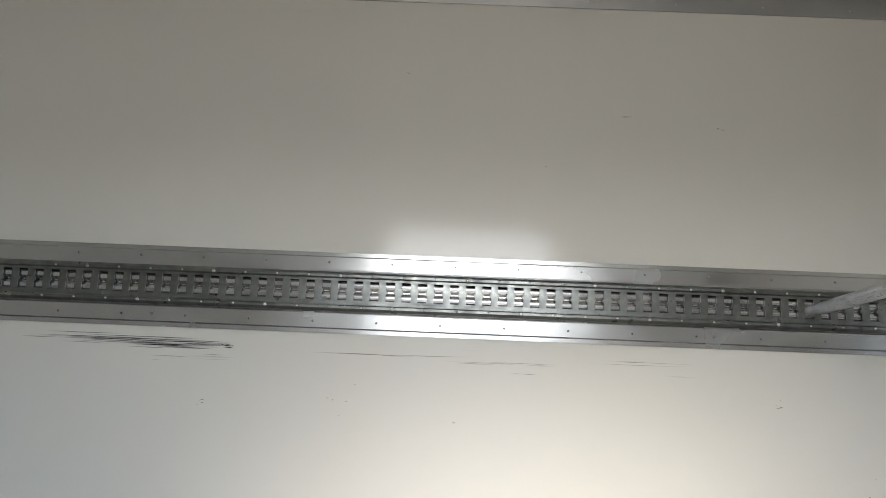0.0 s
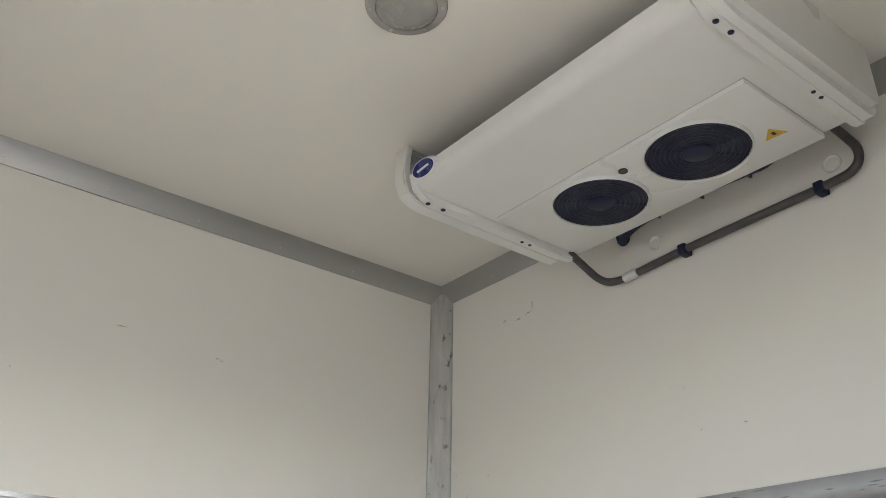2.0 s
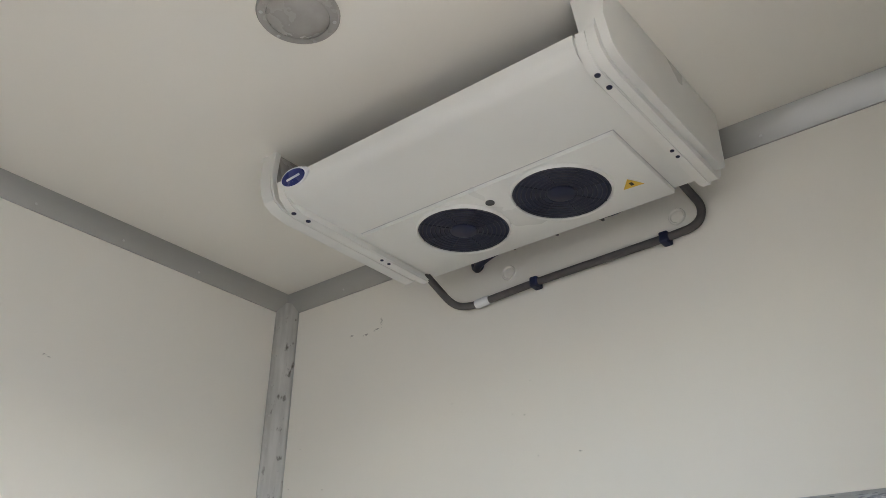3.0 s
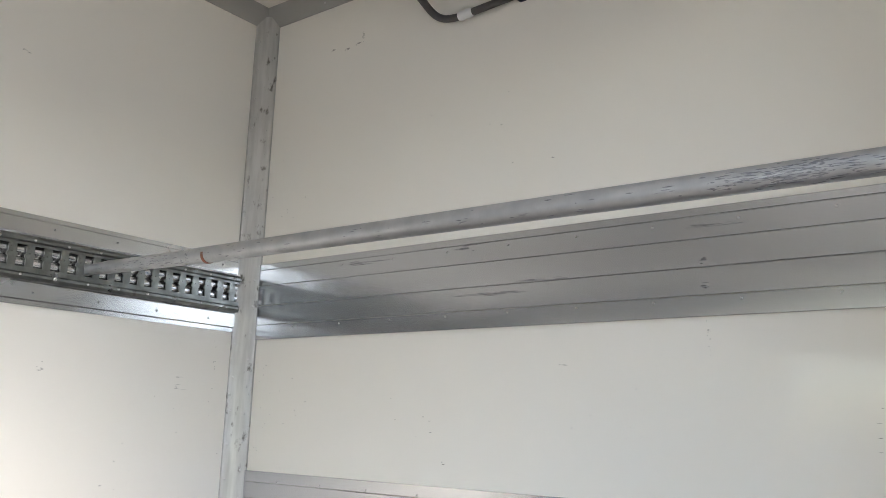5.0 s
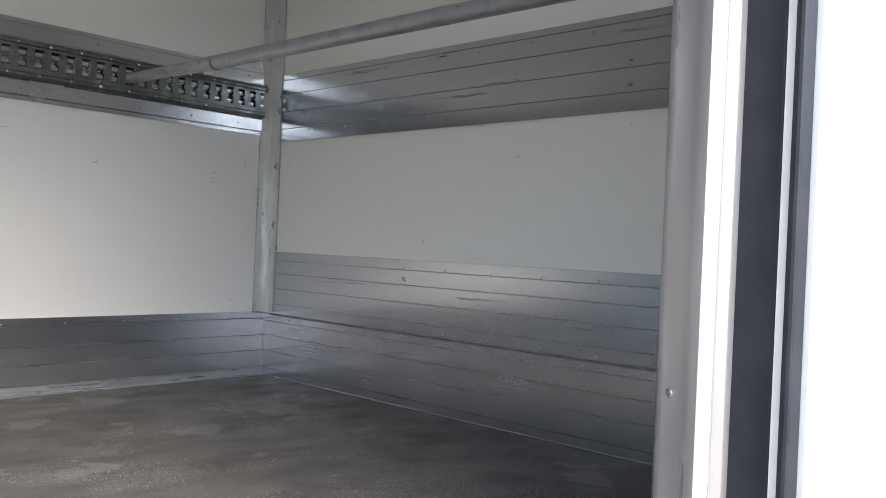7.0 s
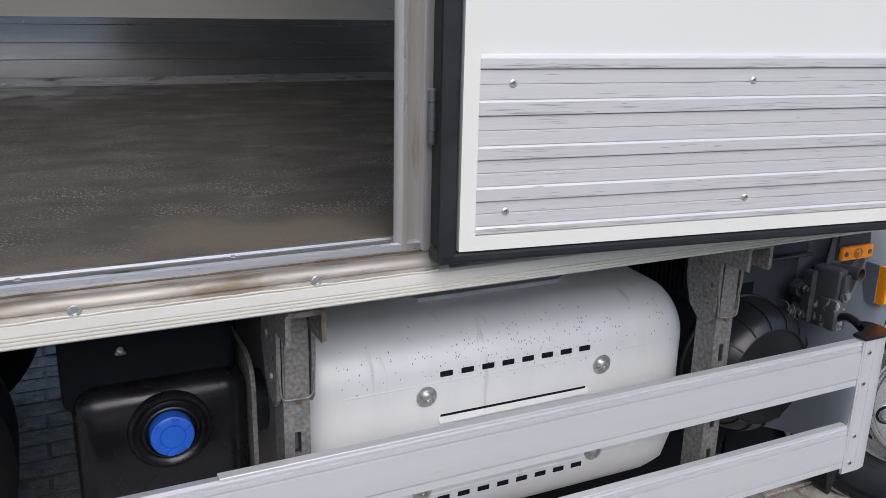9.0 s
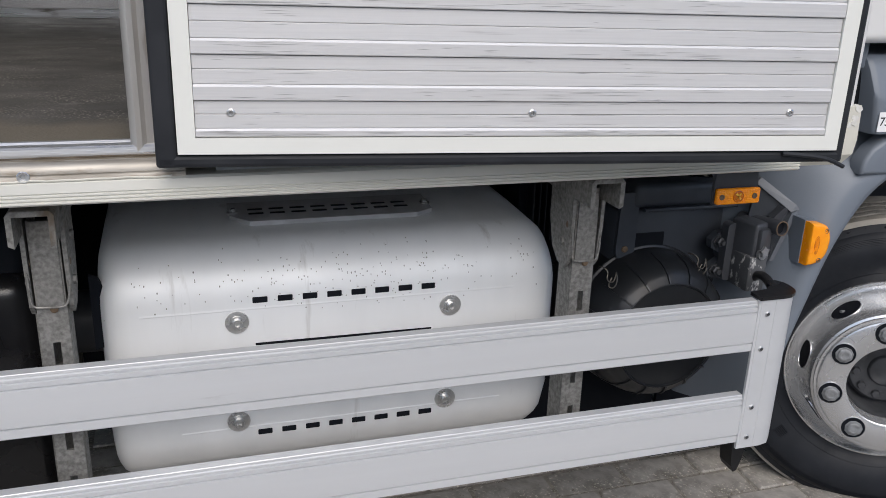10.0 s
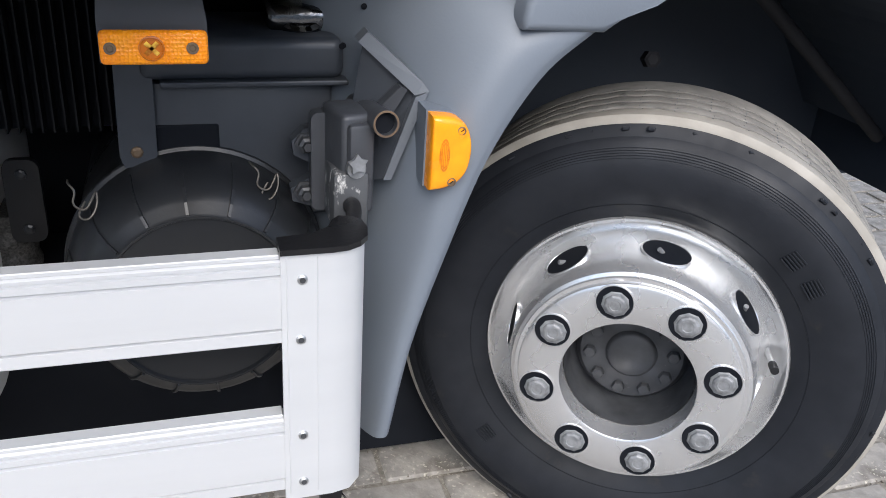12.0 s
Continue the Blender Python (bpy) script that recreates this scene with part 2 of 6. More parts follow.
M["tyre"] = surface("weathered_tyre_rubber", (0.017, 0.0192, 0.024), (0.012, 0.0138, 0.0178), 0.5, 0, 20, 0.15, 80, dirt=(0.028, 0.0275, 0.027), dirt_amount=0.14, dirt_scale=16, spec=0.25)
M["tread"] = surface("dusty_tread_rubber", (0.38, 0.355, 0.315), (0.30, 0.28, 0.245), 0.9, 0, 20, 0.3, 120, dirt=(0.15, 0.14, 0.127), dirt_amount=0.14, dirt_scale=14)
M["rim"] = surface("silver_painted_rim", (0.73, 0.735, 0.74), (0.69, 0.695, 0.70), 0.27, 0.78, 10, 0.0, 60, rough_var=0.02, dirt=(0.55, 0.55, 0.55), dirt_amount=0.03, dirt_scale=12)
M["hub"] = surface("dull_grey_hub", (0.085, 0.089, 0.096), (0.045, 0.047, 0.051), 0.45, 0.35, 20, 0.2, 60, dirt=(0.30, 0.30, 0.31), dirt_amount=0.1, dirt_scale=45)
M["nut"] = surface("dull_wheel_nut", (0.30, 0.31, 0.32), (0.17, 0.175, 0.18), 0.55, 0.35, 60, 0.2, 90)
M["label"] = surface("white_label", (0.82, 0.82, 0.82), None, 0.4, 0, 20, 0)
M["ink"] = surface("black_print", (0.01, 0.01, 0.01), None, 0.5, 0, 20, 0)
M["paver"] = surface("grey_concrete_paver", (0.33, 0.31, 0.28), (0.22, 0.208, 0.19), 0.92, 0, 26, 0.9, 130, dirt=(0.17, 0.155, 0.135), dirt_amount=0.24, dirt_scale=8, random_tone=0.12, grain=(0.48, 0.445, 0.38), grain_scale=120.0, grain_low=0.57)
M["sand"] = surface("jointing_sand", (0.25, 0.23, 0.195), (0.16, 0.147, 0.125), 0.95, 0, 60, 1.0, 160, grain=(0.45, 0.42, 0.36), grain_scale=190.0, grain_low=0.55)
M["grit"] = surface("dark_grit", (0.12, 0.105, 0.085), (0.30, 0.27, 0.23), 0.95, 0, 160, 0.2, 200)
M["chipped"] = surface("chipped_grey_paint", (0.09, 0.094, 0.10), (0.06, 0.063, 0.068), 0.45, 0.1, 14, 0.35, 90, dirt=(0.66, 0.65, 0.62), dirt_amount=0.22, dirt_scale=60, dirt_stretch=(1, 1, 0.6))
M["hinge_grey"] = surface("grey_painted_casting", (0.068, 0.072, 0.081), (0.055, 0.059, 0.067), 0.38, 0.1, 14, 0.2, 60, dirt=(0.42, 0.41, 0.39), dirt_amount=0.04, dirt_scale=30)
M["filter_black"] = surface("dusty_black_plastic", (0.019, 0.0205, 0.023), (0.014, 0.0155, 0.018), 0.36, 0, 12, 0.1, 120, dirt=(0.045, 0.045, 0.046), dirt_amount=0.06, dirt_scale=9)
M["tank_black"] = surface("glossy_black_tank_plastic", (0.006, 0.006, 0.007), (0.008, 0.008, 0.009), 0.3, 0, 15, 0.12, 160)
# Greyer than the parts around it, to put shade into the colour.
M["shade_grey"] = surface("grey_toned_down_for_shade", (0.60, 0.60, 0.60), (0.50, 0.50, 0.50), 0.5, 0.3, 20, 0.1, 60)
M["threshold"] = surface("bright_worn_threshold", (0.66, 0.67, 0.69), (0.47, 0.475, 0.48), 0.34, 0.8, 8, 0.1, 60, (0.6, 12, 12), dirt=(0.17, 0.155, 0.135), dirt_amount=0.22, dirt_scale=9, dirt_stretch=(0.6, 6, 3))
M["plate_mark"] = surface("rubbed_dull_metal", (0.36, 0.36, 0.37), (0.26, 0.26, 0.27), 0.5, 0.6, 60, 0.1)
M["door_mark"] = surface("rubbed_grey_scratch", (0.44, 0.435, 0.43), (0.34, 0.335, 0.33), 0.5, 0.3, 60, 0.1)
M["grille"] = surface("navy_fan_grille", (0.022, 0.027, 0.050), (0.018, 0.022, 0.043), 0.4, 0, 30, 0.05)
M["wheel_black"] = surface("dark_shaded_rubber", (0.014, 0.014, 0.016), (0.020, 0.020, 0.022), 0.7, 0, 20, 0.15, 80, spec=0.2)
M["bellows"] = surface("dusty_braided_bellows", (0.10, 0.098, 0.094), (0.035, 0.034, 0.033), 0.55, 0.2, 260, 0.6, 260)
M["foil"] = surface("crumpled_dark_foil", (0.28, 0.285, 0.29), (0.12, 0.12, 0.125), 0.16, 1, 30, 0.9, 45)
M["liner"] = surface("dusty_wheel_well_liner", (0.028, 0.035, 0.047), (0.034, 0.042, 0.054), 0.55, 0, 9, 0.15, 60, spec=0.3)
M["wire"] = surface("rusty_wire", (0.17, 0.157, 0.137), (0.115, 0.104, 0.09), 0.5, 0.7, 40, 0.2)
M["smudge"] = surface("grey_splash_mark", (0.30, 0.29, 0.275), (0.18, 0.175, 0.165), 0.7, 0, 60, 0.1)
M["wall_rub"] = surface("faint_grey_wall_rub", (0.42, 0.405, 0.37), (0.30, 0.29, 0.265), 0.6, 0, 60, 0.1)
M["reflect"] = surface("reflective_tape", (0.66, 0.68, 0.70), (0.42, 0.45, 0.48), 0.25, 0.3, 260, 0.3, 300)
M["render_grey"] = surface("weathered_grey_render", (0.55, 0.55, 0.54), (0.49, 0.49, 0.48), 0.9, 0, 0.6, 0.3, 30, dirt=(0.38, 0.38, 0.37), dirt_amount=0.12, dirt_scale=0.4)
M["brown"] = surface("rusty_pipe_end", (0.19, 0.13, 0.08), (0.13, 0.09, 0.06), 0.6, 0.4, 30, 0.2)


# ---------------------------------------------------------------- mesh tools
def part(name, bm, material, parent=None, label="", smooth=False):
    """Links a bmesh as one mesh object, under a thing where one is given."""
    bmesh.ops.recalc_face_normals(bm, faces=bm.faces)
    me = bpy.data.meshes.new(name)
    bm.to_mesh(me)
    bm.free()
    me.materials.append(M[material] if isinstance(material, str) else material)
    if smooth:
        me.polygons.foreach_set("use_smooth", [True] * len(me.polygons))
        me.set_sharp_from_angle(angle=radians(38))
    ob = new(name, me)
    if parent:
        ob.parent = parent
    if label:
        tagged(ob, label)
    return ob


# Two rules of length: one for the inside of the cargo box, one for the outside of the truck.
INSIDE = Matrix.Translation((-0.1609, -0.0752, 0.0279)) @ Matrix.Scale(1.0395, 4)
TURN = Matrix(((1.0, -0.0075, -0.0050), (0.0076, 0.9997, 0.0226), (0.0049, -0.0227, 0.9997)))


def outside(x, y, z):
    """The place of an outside thing, drawn upright about its own middle."""
    c = Vector((x, y, z))
    at = 1.08 * (1.0234 * (TURN @ c) + Vector((0.0025, -0.0069, -0.0164)))
    return Matrix.Translation(at) @ Matrix.Scale(1.1053, 4) @ Matrix.Translation(-c)


def thing(name, label, category, group="", kind="", at=None):
    ob = tagged(new(name), label, category, group, kind)
    ob.matrix_basis = at or INSIDE
    return ob


def box(bm, x0, x1, y0, y1, z0, z1, bevel=0.0, seg=2, m=None):
    r = bmesh.ops.create_cube(bm, size=1)
    mat = Matrix.Translation(((x0 + x1) / 2, (y0 + y1) / 2, (z0 + z1) / 2)) @ Matrix.Diagonal((abs(x1 - x0), abs(y1 - y0), abs(z1 - z0), 1))
    if m:
        mat = m @ mat
    bmesh.ops.transform(bm, matrix=mat, verts=r["verts"])
    if bevel:
        edges = list({e for v in r["verts"] for e in v.link_edges})
        bmesh.ops.bevel(bm, geom=edges, offset=bevel, segments=seg, affect="EDGES", profile=0.5)
    return bm


def B(x0, x1, y0, y1, z0, z1, bevel=0.0, seg=2, m=None):
    return box(bmesh.new(), x0, x1, y0, y1, z0, z1, bevel, seg, m)


def prism(bm, pts, axis, a, b, m=None):
    """Extrudes a closed 2D outline along an axis: x takes (y, z), y takes (x, z), z takes (x, y)."""
    def at(p, s):
        v = {"x": (s, p[0], p[1]), "y": (p[0], s, p[1]), "z": (p[0], p[1], s)}[axis]
        return m @ Vector(v) if m else v
    lo = [bm.verts.new(at(p, a)) for p in pts]
    hi = [bm.verts.new(at(p, b)) for p in pts]
    bm.faces.new(lo)
    bm.faces.new(hi[::-1])
    for i in range(len(pts)):
        j = (i + 1) % len(pts)
        bm.faces.new((lo[i], hi[i], hi[j], lo[j]))
    return bm


def lathe(bm, prof, seg=48, m=None, close=False, caps=True):
    """Turns a profile of (radius, height) round the local z axis."""
    rings = []
    for r, h in prof:
        ring = []
        for i in range(seg):
            a = 2 * math.pi * i / seg
            v = Vector((r * math.cos(a), r * math.sin(a), h))
            ring.append(bm.verts.new(m @ v if m else v))
        rings.append(ring)
    pairs = list(zip(rings, rings[1:])) + ([(rings[-1], rings[0])] if close else [])
    for p, q in pairs:
        for i in range(seg):
            j = (i + 1) % seg
            bm.faces.new((p[i], p[j], q[j], q[i]))
    if not close and caps:
        if prof[0][0] > 1e-4:
            bm.faces.new(rings[0][::-1])
        if prof[-1][0] > 1e-4:
            bm.faces.new(rings[-1])
    bmesh.ops.remove_doubles(bm, verts=bm.verts, dist=1e-6)
    return bm


def towards(p, d):
    """A matrix whose z axis points along d, at p."""
    return Matrix.Translation(p) @ Vector(d).to_track_quat("Z", "Y").to_matrix().to_4x4()


def rod(bm, p, q, r, seg=12, r2=None):
    p, q = Vector(p), Vector(q)
    d = q - p
    return lathe(bm, [(r, 0), (r if r2 is None else r2, d.length)], seg, towards(p, d))


def tube(bm, pts, r, seg=10):
    """A round bar along a line of points."""
    pts = [Vector(p) for p in pts]
    rings = []
    side = None
    for i, p in enumerate(pts):
        d = (pts[min(i + 1, len(pts) - 1)] - pts[max(i - 1, 0)]).normalized()
        if side is None:
            side = d.orthogonal().normalized()
        side = (side - d * side.dot(d)).normalized()
        up = d.cross(side)
        rings.append([bm.verts.new(p + r * (math.cos(a) * side + math.sin(a) * up)) for a in [2 * math.pi * k / seg for k in range(seg)]])
    for p, q in zip(rings, rings[1:]):
        for k in range(seg):
            j = (k + 1) % seg
            bm.faces.new((p[k], p[j], q[j], q[k]))
    bm.faces.new(rings[0][::-1])
    bm.faces.new(rings[-1])
    return bm


def bend(pts, n=6, r=0.04):
    """Rounds the corners of a line of points."""
    pts = [Vector(p) for p in pts]
    out = [pts[0]]
    for a, b, c in zip(pts, pts[1:], pts[2:]):
        s, e = b + (a - b).normalized() * min(r, (a - b).length / 2), b + (c - b).normalized() * min(r, (c - b).length / 2)
        out += [(1 - u) ** 2 * s + 2 * u * (1 - u) * b + u * u * e for u in [k / n for k in range(n + 1)]]
    return out + [pts[-1]]


def dome(bm, p, d, r=0.005, seg=8):
    """A rivet or screw head at p on a face that looks along d."""
    return lathe(bm, [(r, 0), (r * 0.92, r * 0.35), (r * 0.55, r * 0.55), (0, r * 0.6)], seg, towards(p, d))


STUDS = {}


def stud(parent, name, p, d, r, material="screw", seg=8):
    """A rivet or screw head as a part of its own; alike heads share one mesh."""
    key = (round(r, 4), material, seg)
    if key not in STUDS:
        ob = part(name, dome(bmesh.new(), (0, 0, 0), (0, 0, 1), r, seg), material, smooth=True)
        STUDS[key] = ob.data
    else:
        ob = new(name, STUDS[key])
    ob.parent = parent
    ob.matrix_basis = towards(p, d)
    return ob


def rounded(x0, x1, z0, z1, r, n=5):
    """A rectangle's outline with round corners."""
    out = []
    for cx, cz, a0 in ((x1 - r, z1 - r, 0), (x0 + r, z1 - r, 90), (x0 + r, z0 + r, 180), (x1 - r, z0 + r, 270)):
        out += [(cx + r * math.cos(radians(a0 + 90 * k / n)), cz + r * math.sin(radians(a0 + 90 * k / n))) for k in range(n + 1)]
    return out


def finer(vals, n=5):
    """A smooth curve through a row of values."""
    a = np.array(vals, float)
    a = a.reshape(len(a), -1)
    ext = np.vstack([2 * a[0] - a[1], a, 2 * a[-1] - a[-2]])
    out = []
    for i in range(1, len(ext) - 2):
        p0, p1, p2, p3 = ext[i - 1:i + 3]
        for k in range(n):
            t = k / n
            out.append(0.5 * (2 * p1 + (p2 - p0) * t + (2 * p0 - 5 * p1 + 4 * p2 - p3) * t * t + (3 * p1 - p0 - 3 * p2 + p3) * t ** 3))
    return out + [a[-1]]


def structure(ob, label, category, at=None):
    ob.matrix_basis = at or INSIDE
    return tagged(ob, label, category, kind="structure")


# ---------------------------------------------------------------- cargo box
XF, YF, ZF, ZC, YN, YI, XR = -0.26, 2.07, 1.052, 3.18, -0.42, -0.29, -6.8
JX, JL, JT = -1.56, -2.64, 3.09             # side door opening

structure(part("wall_far", B(XR, XF + 0.04, YF, YF + 0.06, 0.98, ZC + 0.06), "panel"), "cream insulated panel wall of the cargo box", "wall")
structure(part("wall_front", B(XF, XF + 0.04, YI, YF, ZF - 0.06, ZC), "panel"), "cream insulated front wall of the cargo box", "wall")
# Unseen rear end; its opening is added to even out the interior light.
bm = bmesh.new()
box(bm, XR - 0.06, XR, YN + 0.06, YI + 0.05, 0.98, ZC + 0.06)
box(bm, XR - 0.06, XR, YF - 0.05, YF + 0.06, 0.98, ZC + 0.06)
box(bm, XR - 0.06, XR, YI + 0.05, YF - 0.05, 2.4, ZC + 0.06)
box(bm, XR - 0.06, XR, YI + 0.05, YF - 0.05, 0.98, ZF)
structure(part("wall_rear", bm, "panel"), "unseen rear end of the cargo box, left partly open to let light in", "wall")
bm = bmesh.new()
box(bm, -7.29, JL - 0.07, -0.44, -0.34, 1.06, 3.34)
box(bm, JX + 0.07, -0.40, -0.44, -0.34, 1.06, 3.34)
box(bm, JL - 0.07, JX + 0.07, -0.44, -0.34, JT + 0.07, 3.34)
SIDE = Matrix.Identity(4)
structure(part("wall_near", bm, "body_white"), "white insulated side wall of the cargo box with a door opening", "wall", SIDE)
structure(part("ceiling", B(XR, XF + 0.04, -0.36, YF, ZC, ZC + 0.06), "panel"), "cream panel ceiling of the cargo box", "ceiling")
structure(part("floor", B(XR, XF, -0.318, YF, ZF - 0.05, ZF), "floor"), "dark worn anti-slip cargo floor with pale dust", "floor")
structure(part("floor_underside", B(XR, XF - 0.06, -0.15, YF, 0.952, 1.0), "underside"), "underside of the cargo floor, pale grey to bounce light onto the silencer", "floor")

# corner trims
def trim(name, pts, axis, a, b, material, screws, label):
    t = thing(name, label, "trim", kind="structure")
    part("strip", prism(bmesh.new(), pts, axis, a, b), material, t, smooth=True)
    for p, d in screws:
        stud(t, "screw", p, d, 0.0042)
    return t


w, wc = 0.066, 0.042
trim("trim_far_ceiling", [(YF, ZC), (YF - wc, ZC), (YF - wc, ZC - 0.004), (YF - 0.006, ZC - w), (YF, ZC - w)], "x", XR, XF, "alu_trim",
     [((-0.68 - 0.29 * k, YF - 0.017, ZC - 0.0475), (0, -0.86, -0.5)) for k in range(16)], "brushed aluminium corner trim under the ceiling")
trim("trim_front_ceiling", [(XF, ZC), (XF - wc, ZC), (XF - wc, ZC - 0.004), (XF - 0.006, ZC - w), (XF, ZC - w)], "y", YI, YF, "alu_trim",
     [((XF - 0.017, 0.26 + 0.3 * k, ZC - 0.0475), (-0.86, 0, -0.5)) for k in range(6)], "brushed aluminium corner trim over the front wall")
trim("trim_corner_post", [(XF, YF), (XF - 0.058, YF), (XF - 0.058, YF - 0.008), (XF - 0.04, YF - 0.024), (XF - 0.034, YF - 0.038), (XF - 0.008, YF - 0.064), (XF, YF - 0.064)], "z", 1.303, ZC - 0.03, "alu_z",
     [((XF - 0.05, YF - 0.0152, 1.40 + 0.11 * k), (-0.66, -0.75, 0)) for k in range(16)] + [((XF - 0.020, YF - 0.0525, 1.36 + 0.09 * k), (-0.47, -0.88, 0)) for k in range(19)], "scuffed aluminium corner post of the cargo box")


# ---------------------------------------------------------------- scuff plates
def plank_pieces(parent, along, a, b, face, levels, material):
    """Grooved aluminium planks on a wall: one piece for each pair of levels."""
    for z0, z1 in zip(levels, levels[1:]):
        g = 0.0008
        pro = [(0, z0 + g), (0.0084, z0 + g), (0.009, z0 + g + 0.0006), (0.009, z1 - g - 0.0008), (0.0084, z1 - g), (0, z1 - g)]
        pts = [(face - d, z) for d, z in pro]
        part("plank", prism(bmesh.new(), pts, along, a, b), material, parent)


def scuff(name, label, along, a, b, face, levels, rows, step, material):
    t = thing(name, label, "scuff plate")
    plank_pieces(t, along, a, b, face, levels, material)
    for z, s0 in rows:
        s = s0
        while s < b - 0.02:
            if s > a + 0.02:
                p = (face - 0.009, s, z) if along == "y" else (s, face - 0.009, z)
                stud(t, "rivet", p, (-1, 0, 0) if along == "y" else (0, -1, 0), 0.0036, "bolt_steel", 10)
            s += step
    return t


scuff("upper_scuff_plate", "ribbed aluminium scuff plate riveted across the front wall", "y", YI, YF - 0.045, XF, [1.966, 2.016, 2.082, 2.15, 2.205, 2.226], [(2.19, -0.257), (2.005, -0.257)], 0.208, "alu_y")
scuff("lower_scuff_plate", "ribbed aluminium scuff plate above the front kick plate", "y", YI, YF - 0.045, XF, [1.298, 1.335, 1.397, 1.455, 1.505, 1.54], [(1.512, -0.24), (1.31, -0.24)], 0.19, "alu_y")
scuff("front_kick_plate", "dented aluminium kick plate along the foot of the front wall", "y", YI, YF - 0.0095, XF, [1.082, 1.15, 1.212, 1.268, 1.296], [(1.28, -0.2)], 0.19, "kick_y")
scuff("far_kick_plate", "shiny aluminium kick plate along the foot of the side wall", "x", XR, XF - 0.0095, YF, [1.084, 1.15, 1.21, 1.276, 1.303], [(1.284, -4.42)], 0.1986, "alu_x")
bm = bmesh.new()
prism(bm, [(YF, ZF), (YF - 0.016, ZF), (YF - 0.016, ZF + 0.003), (YF - 0.0115, ZF + 0.006), (YF - 0.0115, ZF + 0.032), (YF, ZF + 0.032)], "x", XR, XF)
structure(part("baseboard_far", bm, "threshold"), "aluminium angle along the floor edge", "trim")
bm = bmesh.new()
prism(bm, [(XF, ZF), (XF - 0.016, ZF), (XF - 0.016, ZF + 0.003), (XF - 0.0115, ZF + 0.006), (XF - 0.0115, ZF + 0.03), (XF, ZF + 0.03)], "y", YI, YF - 0.016)
structure(part("baseboard_front", bm, "kick_y"), "aluminium angle along the front floor edge", "trim")

# ---------------------------------------------------------------- rubbed marks on the walls
def rubs(parent, name, wall, spots, seed, material="wall_rub"):
    """Thin rubbed streaks. wall: "far" takes x and z, "front" takes y and z. spots: centre, height, length, spread, count."""
    rn = random.Random(seed)
    for u, z, length, spread, count in spots:
        bm = bmesh.new()
        for _ in range(count):
            l = length * rn.uniform(0.12, 0.6)
            c = u + (length - l) * rn.uniform(-0.5, 0.5)
            h = rn.uniform(0.0006, 0.0018) if length > 0.05 else rn.uniform(0.001, 0.003)
            zz = z + rn.gauss(0, 1) * spread * 0.4
            if length < 0.03 and spread > 0.07:
                c += rn.gauss(0, 1) * spread * 0.7
            tilt = rn.uniform(-0.004, 0.004) * length
            if wall == "far":
                prism(bm, [(c - l / 2, zz), (c, zz - h / 2), (c + l / 2, zz + tilt), (c, zz + h / 2)], "y", parent[1] - 0.0006, parent[1])
            else:
                prism(bm, [(c - l / 2, zz), (c, zz - h / 2), (c + l / 2, zz + tilt), (c, zz + h / 2)], "x", parent[1] - 0.0006, parent[1])
        part(name, bm, material, parent[0])


wf, wfr = bpy.data.objects["wall_far"], bpy.data.objects["wall_front"]
rubs((wf, YF), "black_scuff", "far", [(-2.80, 1.940, 0.34, 0.018, 34), (-3.02, 1.945, 0.6, 0.022, 22), (-2.65, 1.938, 0.05, 0.008, 10)], 3, "ink")
rubs((wf, YF), "scuff_line", "far", [(-2.12, 1.930, 0.62, 0.004, 5), (-1.83, 1.918, 0.42, 0.008, 6), (-2.75, 1.90, 0.3, 0.03, 6), (-1.75, 1.89, 0.1, 0.006, 3), (-1.4, 1.93, 0.5, 0.02, 5)], 5)
rubs((wf, YF), "small_mark", "far", [(-1.117, 2.704, 0.03, 0.008, 4), (-1.42, 2.735, 0.04, 0.004, 3), (-1.681, 2.555, 0.012, 0.004, 2), (-2.14, 2.86, 0.014, 0.004, 2), (-0.965, 1.827, 0.028, 0.02, 7), (-2.72, 1.77, 0.03, 0.02, 4), (-1.95, 1.74, 0.02, 0.01, 3), (-0.50, 1.80, 0.06, 0.06, 8), (-0.75, 1.5, 0.02, 0.01, 2), (-0.42, 1.36, 0.02, 0.01, 3)], 7)
rubs((wfr, XF), "small_mark", "front", [(1.585, 2.968, 0.016, 0.034, 14), (1.605, 2.946, 0.03, 0.006, 8), (1.655, 2.938, 0.028, 0.005, 9), (1.72, 2.95, 0.022, 0.006, 8), (0.826, 1.863, 0.04, 0.003, 3), (0.447, 1.899, 0.012, 0.05, 9), (0.86, 2.42, 0.02, 0.003, 2), (1.95, 2.42, 0.012, 0.12, 8), (1.97, 1.80, 0.016, 0.14, 14), (1.35, 1.72, 0.02, 0.08, 6), (1.2, 1.60, 0.02, 0.02, 4), (0.1, 1.75, 0.03, 0.1, 4)], 9)
rubs((wfr, XF), "small_mark", "front", [(1.1, 2.55, 0.014, 0.2, 5), (0.75, 1.72, 0.012, 0.14, 5), (1.98, 1.72, 0.012, 0.2, 14), (1.98, 2.6, 0.010, 0.3, 7)], 41)
rubs((wf, YF), "small_mark", "far", [(-0.7, 1.6, 0.012, 0.16, 6), (-2.3, 1.8, 0.014, 0.08, 6), (-0.38, 1.9, 0.014, 0.06, 7), (-0.36, 1.75, 0.012, 0.16, 10)], 43)
ups = bpy.data.objects["upper_scuff_plate"]
